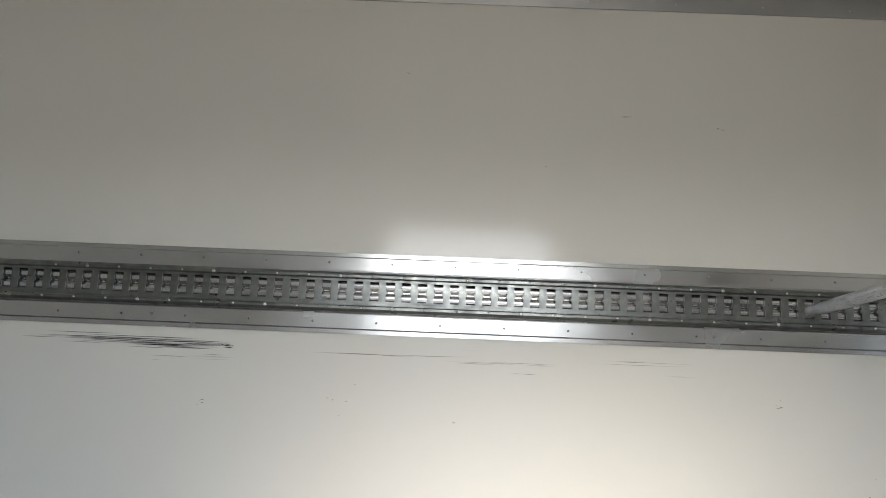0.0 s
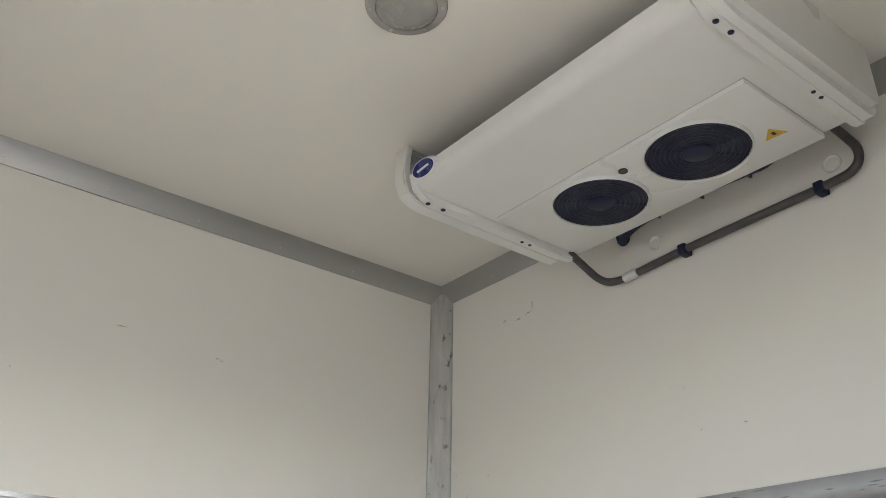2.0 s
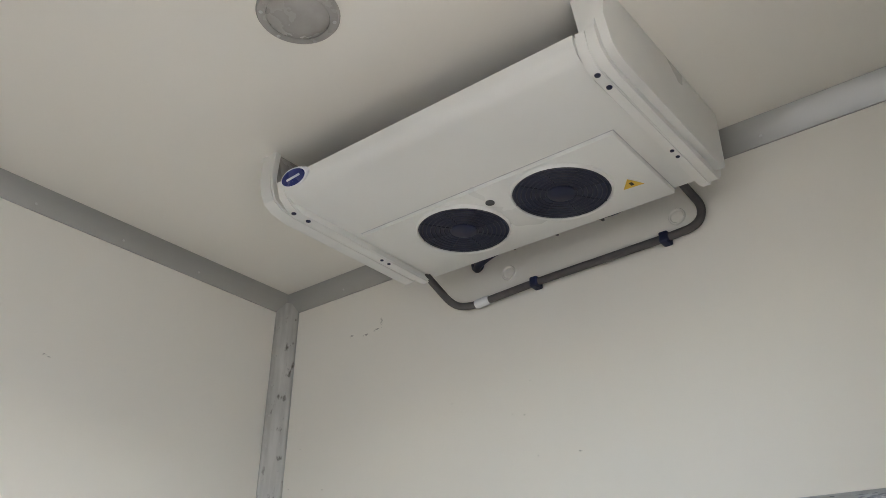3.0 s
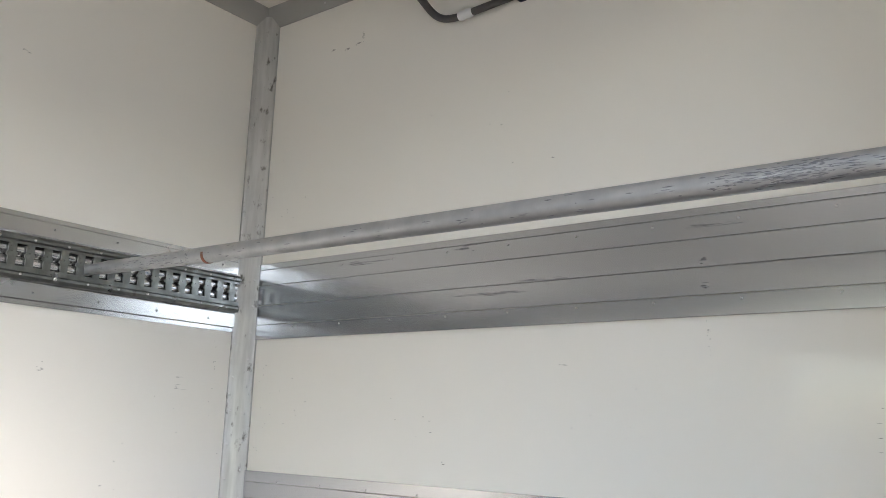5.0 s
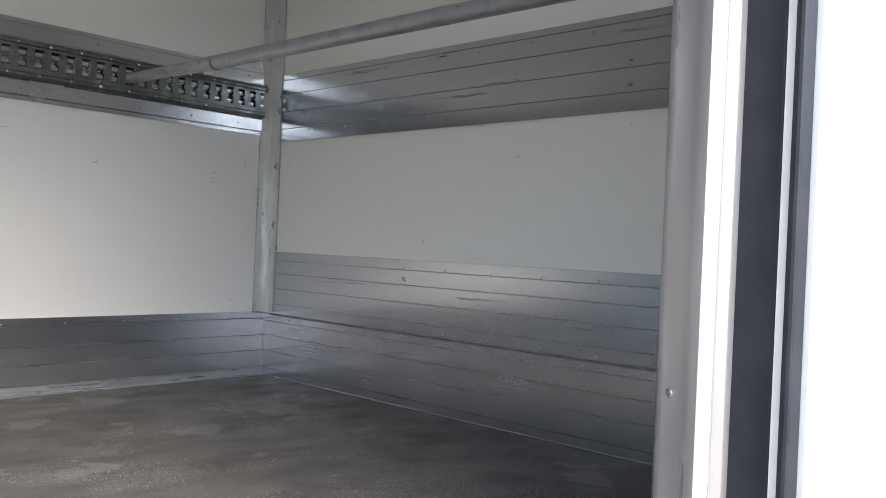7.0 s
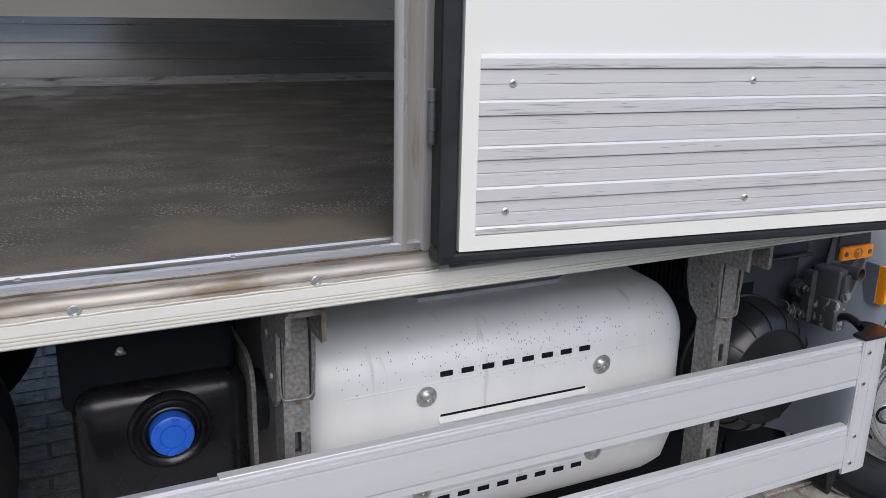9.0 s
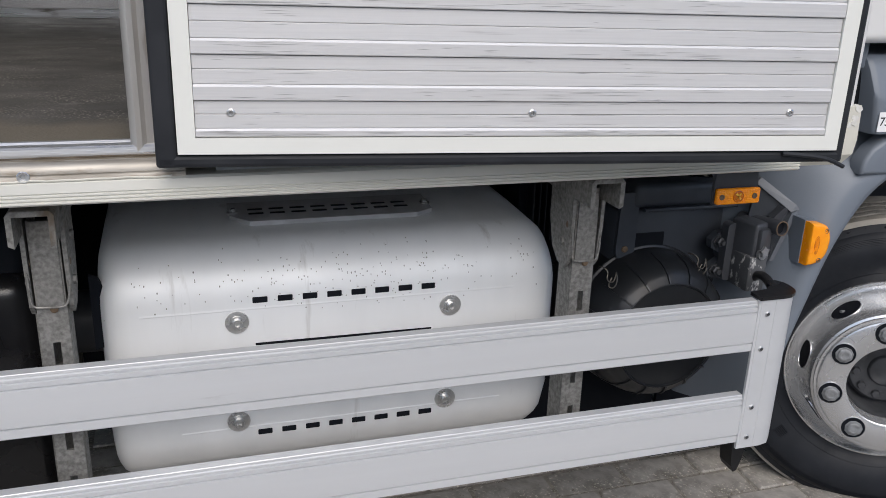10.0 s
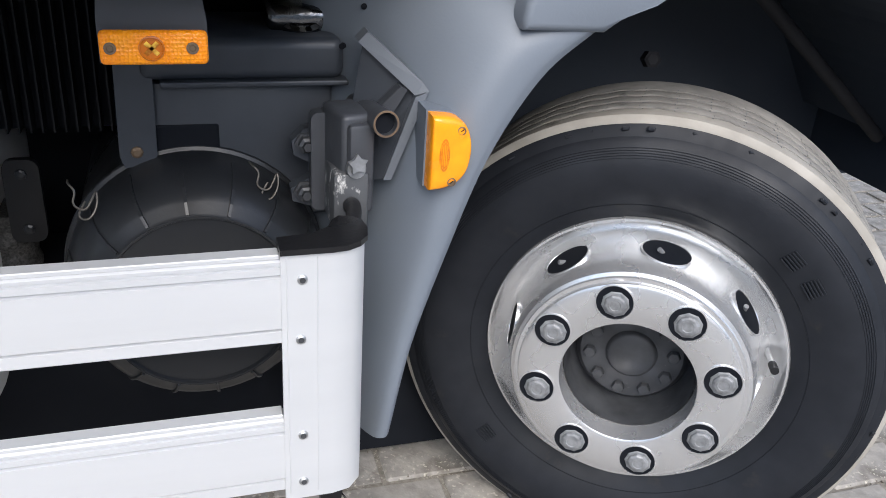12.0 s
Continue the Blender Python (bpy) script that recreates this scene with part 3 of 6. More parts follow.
rubs((ups, XF - 0.0091), "plate_scuff", "front", [(1.13, 2.20, 0.09, 0.012, 12), (1.05, 2.06, 0.26, 0.01, 14), (0.42, 2.18, 0.16, 0.008, 9), (0.45, 2.10, 0.03, 0.012, 7), (0.45, 2.035, 0.03, 0.012, 7), (0.9, 2.085, 0.2, 0.006, 7), (1.5, 2.19, 0.2, 0.01, 6), (0.0, 2.2, 0.2, 0.01, 8)], 11, "plate_mark")
los = bpy.data.objects["lower_scuff_plate"]
# Dark steel strip stands for the shadow gap under the overhanging scuff plate.
part("joint_lip", prism(bmesh.new(), [(XF, 1.2915), (XF - 0.0102, 1.2915), (XF - 0.0108, 1.2935), (XF - 0.0108, 1.2975), (XF - 0.0095, 1.2995), (XF, 1.2995)], "y", YI, YF - 0.05), "hinge_steel", los, "dark strip for the shadow gap above the kick plate")
rubs((los, XF - 0.0091), "plate_scuff", "front", [(1.275, 1.476, 0.03, 0.02, 12), (0.95, 1.43, 0.24, 0.008, 12), (0.6, 1.38, 0.2, 0.01, 8), (1.6, 1.45, 0.3, 0.02, 8), (0.3, 1.35, 0.05, 0.03, 8)], 13, "plate_mark")
fks = bpy.data.objects["front_kick_plate"]
rubs((fks, XF - 0.0091), "plate_scuff", "front", [(1.75, 1.19, 0.2, 0.03, 24), (1.3, 1.22, 0.3, 0.02, 20), (0.8, 1.2, 0.3, 0.03, 20), (1.45, 1.12, 0.1, 0.03, 14), (1.85, 1.25, 0.12, 0.01, 10)], 15, "plate_mark")

# ---------------------------------------------------------------- load track on the far wall
track = thing("load_track", "galvanised load securing track with keyhole slots on the side wall", "load track")
part("upper_plate", prism(bmesh.new(), [(YF, 2.182), (YF - 0.008, 2.182), (YF - 0.009, 2.188), (YF - 0.009, 2.228), (YF - 0.006, 2.232), (YF - 0.006, 2.244), (YF, 2.244)], "x", XR, XF - 0.05), "track_plate", track)
part("lower_plate", prism(bmesh.new(), [(YF, 1.99), (YF - 0.006, 1.99), (YF - 0.006, 2.003), (YF - 0.009, 2.007), (YF - 0.009, 2.05), (YF - 0.008, 2.056), (YF, 2.056)], "x", XR, XF - 0.05), "track_plate", track)
part("backing", prism(bmesh.new(), [(YF, 2.056), (YF - 0.003, 2.056), (YF - 0.004, 2.090), (YF - 0.009, 2.095), (YF - 0.0105, 2.101), (YF - 0.0110, 2.110), (YF - 0.0075, 2.1185), (YF - 0.0045, 2.1215), (YF - 0.0045, 2.1245), (YF - 0.0075, 2.1275), (YF - 0.0110, 2.136), (YF - 0.0105, 2.145), (YF - 0.009, 2.151), (YF - 0.004, 2.156), (YF - 0.003, 2.182), (YF, 2.182)], "x", XR, XF - 0.05), "track_back", track, "bright wavy backing behind the slots", smooth=True)
bm = bmesh.new()
y0, y1 = YF - 0.02, YF - 0.014
T0, T1 = XR, XF - 0.055
prism(bm, [(YF - 0.003, 2.18), (y1, 2.172), (y1, 2.153), (y0, 2.153), (y0, 2.160), (y0 - 0.006, 2.164), (y0 - 0.006, 2.172), (y0, 2.18), (YF - 0.003, 2.182)], "x", T0, T1)
prism(bm, [(YF - 0.003, 2.058), (y1, 2.066), (y1, 2.093), (y0, 2.093), (y0, 2.078), (y0 - 0.006, 2.074), (y0 - 0.006, 2.066), (y0, 2.058), (YF - 0.003, 2.056)], "x", T0, T1)
part("channel", bm, "track", track)
web = None
pitch = 0.0497
k = 0
while True:
    c = T1 - 0.03 - k * pitch
    if c < XR + 0.03:
        break
    h, g = 0.0108, 0.0148
    if web is None:
        web = part("slot_web", prism(bmesh.new(), [(-h, 2.093), (h, 2.093), (h, 2.1165), (g, 2.119), (g, 2.127), (h, 2.1295), (h, 2.153), (-h, 2.153), (-h, 2.1295), (-g, 2.127), (-g, 2.119), (-h, 2.1165)], "y", y0, y1), "track").data
        ob = bpy.data.objects["slot_web"]
    else:
        ob = new("slot_web", web)
    ob.parent = track
    ob.matrix_basis = Matrix.Translation((c, 0, 0))
    k += 1
at = T1 - 0.03
k = 0
while at > -3.3:
    stud(track, "rivet", (at, y0 - 0.006, 2.168), (0, -1, 0), 0.0040 if k % 4 else 0.006, "bolt_steel")
    stud(track, "rivet", (at - 0.03, y0 - 0.006, 2.07), (0, -1, 0), 0.0040 if k % 4 != 2 else 0.006, "bolt_steel")
    if k % 2 == 0:
        stud(track, "rivet", (at - 0.04, YF - 0.009, 2.212), (0, -1, 0), 0.0034, "hinge_steel")
        stud(track, "rivet", (at - 0.08, YF - 0.009, 2.026), (0, -1, 0), 0.0034, "hinge_steel")
    at -= 0.0985
    k += 1

# ---------------------------------------------------------------- load bar
bar = thing("load_bar", "worn grey tubular load bar resting in the wall track", "load bar")
bx = -0.87
part("outer_tube", lathe(bmesh.new(), [(0.015, 0), (0.021, 0.003), (0.021, 1.84), (0.016, 1.845)], 28, towards((bx, -0.29, 2.0905), (0, 1, 0.0080))), "bar", bar, smooth=True)
part("inner_tube", lathe(bmesh.new(), [(0.0190, 0), (0.0190, 0.40), (0.0165, 0.43), (0.015, 0.50)], 24, towards((bx, 1.545, 2.104), (0, 1, 0.02))), "bar", bar, smooth=True)
part("end_lug", B(bx - 0.011, bx + 0.011, 2.03, 2.058, 2.098, 2.13, 0.004), "bar", bar)
part("rust_patch", lathe(bmesh.new(), [(0.0213, 0), (0.0213, 0.009)], 28, towards((bx, 1.49, 2.103), (0, 1, 0.004))), "rust", bar, "rusty clamp mark on the bar", smooth=True)

bm = bmesh.new()
rn = random.Random(31)
for k in range(330):
    y = rn.gauss(0.08, 0.075) if k < 210 else (rn.gauss(1.68, 0.09) if k < 290 else rn.uniform(0.3, 1.45))
    if y > 1.545 or y < 1.53:
        r = 0.0212 if y < 1.54 else 0.0193
        a = radians(rn.gauss(195, 26))
        l, wd = rn.uniform(0.004, 0.024), rn.uniform(0.0004, 0.0013)
        z = 2.0905 + 0.008 * (y + 0.29) if y < 1.54 else 2.104 + 0.02 * (y - 1.545)
        c = Matrix.Translation((bx + r * math.cos(a), y, z + r * math.sin(a))) @ pose(0, 0, 0, 0, 90 - math.degrees(a), 0)
        prism(bm, [(-wd, 0), (0, -l / 2), (wd, l * rn.uniform(-0.2, 0.2)), (0, l / 2)], "z", -0.0003, 0.0003, c)
tagged(part("scuffed_paint", bm, "bar_scuff", bar, "dark scraped scuff marks"), kind="stuff")

# ---------------------------------------------------------------- ceiling lamp
lamp = thing("ceiling_lamp", "round frosted ceiling lamp, switched off", "lamp")
lc = (-1.285, 0.90, ZC)
part("rim", lathe(bmesh.new(), [(0.068, 0.0), (0.070, 0.014), (0.088, 0.012), (0.092, 0.006), (0.092, 0.0)], 40, towards(lc, (0, 0, -1))), "lens_grey", lamp, smooth=True)
part("lens", lathe(bmesh.new(), [(0.069, 0.0), (0.069, 0.013), (0.06, 0.022), (0.035, 0.028), (0, 0.03)], 40, towards(lc, (0, 0, -1))), "lens_grey", lamp, smooth=True)
for k in range(6):
    a = radians(60 * k + 20)
    part("screw", dome(bmesh.new(), (lc[0] + 0.08 * math.cos(a), lc[1] + 0.08 * math.sin(a), ZC - 0.012), (0, 0, -1), 0.005), "screw", lamp)

# ---------------------------------------------------------------- evaporator unit under the ceiling
evap = thing("evaporator_unit", "white refrigeration evaporator with two fans under the ceiling", "refrigeration unit")
EX0, EX1, EY0, EY1, EZ = -0.995, -0.395, 0.393, 1.256, 2.985
pro = [(EX0, EZ + 0.05), (EX0 + 0.004, EZ + 0.03), (EX0 + 0.014, EZ + 0.012), (EX0 + 0.04, EZ), (EX1 - 0.02, EZ), (EX1, EZ + 0.01), (EX1, EZ + 0.03), (EX1 - 0.02, EZ + 0.012), (EX0 + 0.045, EZ + 0.012), (EX0 + 0.02, EZ + 0.03), (EX0 + 0.01, EZ + 0.055)]
part("casing", prism(bmesh.new(), pro, "y", EY0, EY1), "unit_white", evap, smooth=True)
part("coil_box", B(-0.80, -0.44, EY0 + 0.02, EY1 - 0.02, EZ + 0.02, ZC - 0.002), "fan_black", evap)
low = EZ - 0.019
# slim folded end strip on the far side, with a set back end plate
strip = [(-0.957, ZC - 0.001), (-0.988, 3.06), (-0.99, 3.03), (-0.983, 2.995), (-0.958, 2.974), (-0.91, low), (-0.43, low), (-0.42, low + 0.008), (-0.424, low + 0.018), (-0.90, low + 0.018), (-0.948, 2.99), (-0.966, 3.008), (-0.973, 3.035), (-0.971, 3.06), (-0.94, ZC - 0.001)]


def flare(bmx, inner, outer, mid):
    """Leans the sides of an end piece outwards towards the ceiling."""
    for v in bmx.verts:
        v.co.y += (inner if v.co.y > mid else outer) * (v.co.z - low) / (ZC - low)
    return bmx


bm = flare(prism(bmesh.new(), strip, "y", EY1 + 0.033, EY1 + 0.078), 0.066, 0.058, EY1 + 0.05)
bmesh.ops.bevel(bm, geom=[e for e in bm.edges if all(v.co.z < ZC - 0.01 for v in e.verts) and abs(e.verts[0].co.y - e.verts[1].co.y) < 0.02], offset=0.005, segments=2, affect="EDGES")
part("end_strip", bm, "unit_white", evap, smooth=True)
part("end_plate", flare(B(-0.94, -0.42, EY1 + 0.04, EY1 + 0.06, EZ, ZC - 0.001), 0.058, 0.058, EY1 + 0.05), "lens_grey", evap)
big = [(EX1 + 0.022, ZC - 0.001), (EX1 + 0.022, ZC - 0.02), (EX1 + 0.015, low + 0.03), (EX1 - 0.008, low + 0.006), (EX1 - 0.028, low), (EX0 + 0.09, low), (EX0 + 0.05, low + 0.008), (EX0 + 0.02, low + 0.03), (EX0 + 0.008, low + 0.07), (EX0 + 0.05, ZC - 0.001)]
bm = prism(bmesh.new(), big, "y", EY0 - 0.072, EY0 - 0.0315)
bmesh.ops.bevel(bm, geom=[e for e in bm.edges if all(v.co.y < EY0 - 0.06 and v.co.z < ZC - 0.01 for v in e.verts)], offset=0.02, segments=4, affect="EDGES")
flare(bm, 0.056, 0.014, EY0 - 0.04)
part("end_cover", bm, "unit_white", evap, smooth=True)
for ya, yb in ((EY0 - 0.030, EY0 - 0.001), (EY1 + 0.001, EY1 + 0.032)):
    bm = prism(bmesh.new(), [(EX1, EZ + 0.01), (EX1 + 0.006, EZ + 0.002), (EX1, low + 0.004), (EX1 - 0.015, low), (EX0 + 0.08, low), (EX0 + 0.045, low + 0.006), (EX0 + 0.016, low + 0.03), (EX0 + 0.004, low + 0.07), (EX0 + 0.02, low + 0.075), (EX0 + 0.05, low + 0.03), (EX0 + 0.1, low + 0.025)], "y", ya, yb)
    bmesh.ops.bevel(bm, geom=[e for e in bm.edges if abs(e.verts[0].co.y - e.verts[1].co.y) < 1e-5], offset=0.004, segments=2, affect="EDGES")
    part("end_rail", bm, "unit_white", evap, smooth=True)
# raised fan panel
PX0, PX1, PY0, PY1 = -0.722, -0.405, 0.455, 1.232
part("fan_panel", B(PX0, PX1, PY0, PY1, EZ - 0.012, EZ + 0.004, 0.0022, 2), "unit_white", evap, smooth=True)
# Grey outline draws the shading along the panel's raised edge.
part("panel_joint", B(PX0 - 0.0025, PX1, PY0 - 0.0025, PY1 + 0.0025, EZ - 0.0006, EZ + 0.003), "shade_grey", evap, "thin grey line for the shading round the raised fan panel")
FZ = EZ - 0.012
for fy in (0.983, 0.675):
    fan = part("fan_shroud", lathe(bmesh.new(), [(0.130, 0.0), (0.129, 0.007), (0.1265, 0.010), (0.1235, 0.008), (0.1235, -0.02), (0.127, -0.02)], 44, towards((-0.586, fy, FZ), (0, 0, -1)), close=True), "unit_white", evap, smooth=True)
    part("fan_recess", lathe(bmesh.new(), [(0.124, 0.001), (0.124, 0.0015), (0, 0.0015)], 40, towards((-0.586, fy, FZ), (0, 0, -1))), "fan_black", fan)
    bm = bmesh.new()
    for r in (0.040, 0.053, 0.065, 0.077, 0.089, 0.101, 0.112, 0.120):
        lathe(bm, [(r - 0.0016, 0.005), (r, 0.0066), (r + 0.0016, 0.005), (r, 0.0034)], 40, towards((-0.586, fy, FZ), (0, 0, -1)), close=True)
    for k in range(8):
        a = radians(45 * k + 10)
        rod(bm, (-0.586 + 0.03 * math.cos(a), fy + 0.03 * math.sin(a), FZ - 0.004), (-0.586 + 0.123 * math.cos(a), fy + 0.123 * math.sin(a), FZ - 0.004), 0.0018, 6)
    part("fan_grille", bm, "grille", fan, "dark wire fan grille", smooth=True)
    part("fan_hub", lathe(bmesh.new(), [(0.036, 0.001), (0.036, 0.007), (0.03, 0.01), (0, 0.011)], 28, towards((-0.586, fy, FZ), (0, 0, -1))), "fan_black", fan, smooth=True)
for y, xs in ((0.376, (-0.931, -0.883, -0.592, -0.562)), (1.272, (-0.935, -0.884, -0.597, -0.567))):
    for k, x in enumerate(xs):
        part("screw", dome(bmesh.new(), (x, y, low), (0, 0, -1), 0.0068 if k < 2 else 0.0052, 12), "fan_black", evap)
part("drain_plug", lathe(bmesh.new(), [(0.012, 0), (0.012, 0.003), (0.004, 0.002), (0, 0.002)], 20, towards((-0.655, 0.845, FZ), (0, 0, -1))), "hub", evap)
BM = towards((-1.0, 1.206, EZ + 0.034), (-1, 0.06, -0.75))
bd = part("badge", lathe(bmesh.new(), [(0.045, -0.012), (0.045, 0.003), (0.0435, 0.004), (0, 0.004)], 36, BM @ Matrix.Diagonal((1.06, 0.48, 1, 1))), "badge_white", evap, "oval navy blue maker's badge with a white rim", smooth=True)
part("badge_field", lathe(bmesh.new(), [(0.0415, 0.003), (0.0415, 0.005), (0, 0.005)], 36, BM @ Matrix.Diagonal((1.06, 0.45, 1, 1))), "badge", bd)
part("badge_bar", B(-0.026, 0.026, -0.0028, 0.0028, 0.0045, 0.006, 0.0008, 1, BM), "badge_white", bd)
tr = bmesh.new()
prism(tr, [(-0.500, 0.548), (-0.537, 0.519), (-0.496, 0.495)], "z", FZ - 0.0016, FZ)
tri = part("warning_sign", tr, "yellow", evap, "yellow triangular warning sticker")
part("warning_mark", B(-0.521, -0.508, 0.515, 0.523, FZ - 0.0026, FZ - 0.0012), "ink", tri)
# pipework
hose = thing("refrigerant_hose", "black rubber hose clipped along the front wall", "hose")
hx = XF - 0.022
part("hose_line", tube(bmesh.new(), bend([(-0.42, 1.262, 2.99), (-0.36, 1.262, 2.965), (hx - 0.01, 1.25, 2.922), (hx, 1.19, 2.908), (hx, 0.956, 2.921), (hx, 0.53, 2.930), (hx, 0.452, 2.936), (hx, 0.436, 2.985), (hx, 0.462, 3.035), (-0.38, 0.47, 3.06)], 6, 0.045), 0.0115, 12), "hose_black", hose, smooth=True)
part("connector", lathe(bmesh.new(), [(0.013, 0), (0.015, 0.01), (0.013, 0.022), (0.015, 0.03), (0.013, 0.05)], 16, towards((hx, 1.17, 2.9095), (0, -1, 0.072))), "label", hose, "pale taped connector", smooth=True)
for y, z in ((0.956, 2.921), (0.548, 2.930)):
    part("clip", B(XF - 0.037, XF, y - 0.013, y + 0.013, z - 0.017, z + 0.015, 0.005), "fan_black", hose)
cable = thing("cable_loom", "dark taped cable loom behind the evaporator", "cable")
part("loom", tube(bmesh.new(), bend([(-0.275, 1.172, 3.032), (-0.298, 1.148, 3.034), (-0.300, 1.09, 3.054), (-0.300, 0.95, 3.064), (-0.300, 0.793, 3.058), (-0.300, 0.654, 3.050), (-0.33, 0.60, 3.07)], 4, 0.03), 0.0125, 10), "fan_black", cable, smooth=True)
for y, z in ((1.02, 3.047), (0.87, 3.044), (0.72, 3.040)):
    part("cable_tie", B(-0.316, -0.284, y - 0.004, y + 0.004, z, z + 0.03, 0.002), "hose_black", cable)
part("grommet", lathe(bmesh.new(), [(0.02, 0), (0.02, 0.012), (0.01, 0.03), (0, 0.03)], 16, towards((XF, 1.174, 3.045), (-1, 0, 0.2))), "fan_black", cable, smooth=True)
for y, z in ((1.062, 2.992), (0.516, 2.993)):
    tagged(part("wall_plug", lathe(bmesh.new(), [(0.024, 0), (0.0238, 0.004), (0.0225, 0.006), (0.0195, 0.005), (0.017, 0.0008), (0, 0.0004)], 24, towards((XF, y, z), (-1, 0, 0))), "panel", smooth=True), "round cream blanking plug in the front wall", "plug", group="wall plugs").matrix_basis = INSIDE

# ---------------------------------------------------------------- door opening: sill and jamb
SX0, SX1 = JL - 0.05, JX + 0.028
sill = thing("door_sill", "stained stainless steel sill of the side door opening", "sill", at=SIDE)
part("threshold", prism(bmesh.new(), [(-0.385, 1.110), (-0.385, 1.1275), (-0.389, 1.1295), (-0.397, 1.1295), (-0.400, 1.1265), (-0.412, 1.1262), (-0.415, 1.1285), (-0.424, 1.1278), (-0.4275, 1.125), (-0.4285, 1.118), (-0.4285, 1.110)], "x", JL, JX + 0.002), "threshold", sill, "bright ribbed threshold strip")
for x in (-2.73, -2.42, -2.11, -1.84):
    part("threshold_rivet", dome(bmesh.new(), (x, -0.406, 1.1263), (0, 0, 1), 0.005, 10), "jamb", sill)
part("sill_face", prism(bmesh.new(), [(-0.4287, 1.1130), (-0.433, 1.1120), (-0.440, 1.1117), (-0.443, 1.1130), (-0.448, 1.1136), (-0.4535, 1.1122), (-0.458, 1.1085), (-0.4608, 1.1035), (-0.4614, 1.0985), (-0.4606, 1.0972), (-0.4622, 1.0962), (-0.4642, 1.0905), (-0.39, 1.0905), (-0.39, 1.1130)], "x", SX0, SX1), "sill", sill, smooth=True)
for x in (-2.67, -2.36, -2.05, -1.738):
    part("sill_screw", lathe(bmesh.new(), [(0.0082, 0), (0.0082, 0.002), (0.0072, 0.0028), (0.0035, 0.0024), (0.0030, 0.0008), (0, 0.0008)], 18, towards((x, -0.4622, 1.096), (0, -1, 0.1))), "bolt_steel", sill, smooth=True)
rn = random.Random(61)
for y, z, r in ((-0.4292, 1.1134, 0.0018), (-0.3845, 1.1105, 0.003)):
    part("grime_line", tube(bmesh.new(), [(JL + 0.03 * k, y + rn.uniform(-0.0008, 0.0008), z + rn.uniform(-0.0008, 0.0006)) for k in range(int((JX - JL) / 0.03) + 1)], r, 6), "grime", sill, "packed brown dirt in the joint")
skirt = thing("side_skirt", "ribbed cream aluminium skirt rail along the box side", "skirt rail", at=SIDE)
sp = [(-0.39, 1.0902), (-0.461, 1.0902), (-0.4655, 1.087), (-0.4665, 1.0735)]
for k in range(3):
    z = 1.0732 - 0.005 * k
    sp += [(-0.4645, z - 0.0006), (-0.4645, z - 0.0018), (-0.4668, z - 0.0026), (-0.4668, z - 0.0044)]
sp += [(-0.4655, 1.0575), (-0.462, 1.0555), (-0.39, 1.0555)]
part("skirt_rail", prism(bmesh.new(), sp, "x", -7.29, -0.503), "skirt", skirt)
rn = random.Random(5)
part("sealant_bead", tube(bmesh.new(), [(SX0 + 0.02 * k, -0.4638 - rn.uniform(0, 0.0006), 1.0905 + rn.uniform(-0.0008, 0.0008)) for k in range(int((SX1 - SX0 + 0.02) / 0.02))], 0.0017, 6), "sealant", skirt, "uneven sealant bead along the sill")
jamb = thing("door_jamb", "stained stainless steel jamb of the side door opening", "door jamb", at=Matrix.Identity(4))
JB = 1.112
jp = [(0.015, -0.335), (0.002, -0.345), (-0.004, -0.356), (-0.014, -0.376), (-0.030, -0.396), (-0.040, -0.408), (-0.043, -0.416), (-0.040, -0.424), (-0.034, -0.4285), (-0.027, -0.4275), (-0.021, -0.419), (-0.008, -0.418), (-0.003, -0.4295), (0.0, -0.4305), (0.03, -0.429), (0.075, -0.427), (0.075, -0.335)]
part("jamb_profile", prism(bmesh.new(), [(JX + p, q) for p, q in jp], "z", JB, JT), "jamb", jamb, smooth=True)
part("jamb_profile", prism(bmesh.new(), [(JL - p, q) for p, q in jp][::-1], "z", JB, JT), "jamb", jamb, smooth=True)
part("head_profile", prism(bmesh.new(), [(q, JT + p) for p, q in jp], "x", JL - 0.07, JX + 0.07), "jamb", jamb, smooth=True)
for z in (1.212, 1.52):
    stud(jamb, "jamb_screw", (JX - 0.009, -0.3665, z), (-0.86, 0.5, 0), 0.0055, seg=12)
part("jamb_seal", B(JX + 0.026, JX + 0.052, -0.448, -0.4295, JB - 0.01, JT, 0.005), "gasket", jamb, "black rubber seal strip")

# ---------------------------------------------------------------- side door, folded back along the box
door = tagged(new("side_door"), "white insulated side door swung open against the box", "door")
DM = Matrix.Translation((-1.372, -0.472, 0)) @ pose(0, 0, 0, 0, 0, math.degrees(math.atan2(-0.098, 0.768)))
door.matrix_basis = outside(-1.1, -0.51, 1.15) @ DM
DW, DZ0, DZ1 = 0.85, 1.033, 2.80        # door leaf from its hinge side; its inner face looks out
L = lambda bmx, mat, name, label="", smooth=False: part(name, bmx, mat, door, label, smooth)
L(B(-0.02, DW, 0.012, 0.07, DZ0, DZ1), "body_white", "leaf")
L(B(0.0, DW - 0.02, 0.004, 0.012, 1.28, DZ1 - 0.03), "white_panel", "inner_panel")
fr = 0.0215
L(prism(bmesh.new(), [(-0.022, DZ0), (DW, DZ0), (DW - fr, DZ0 + 0.02), (-0.022 + fr, DZ0 + 0.02)], "y", -0.004, 0.014), "frame_white", "frame_rail")
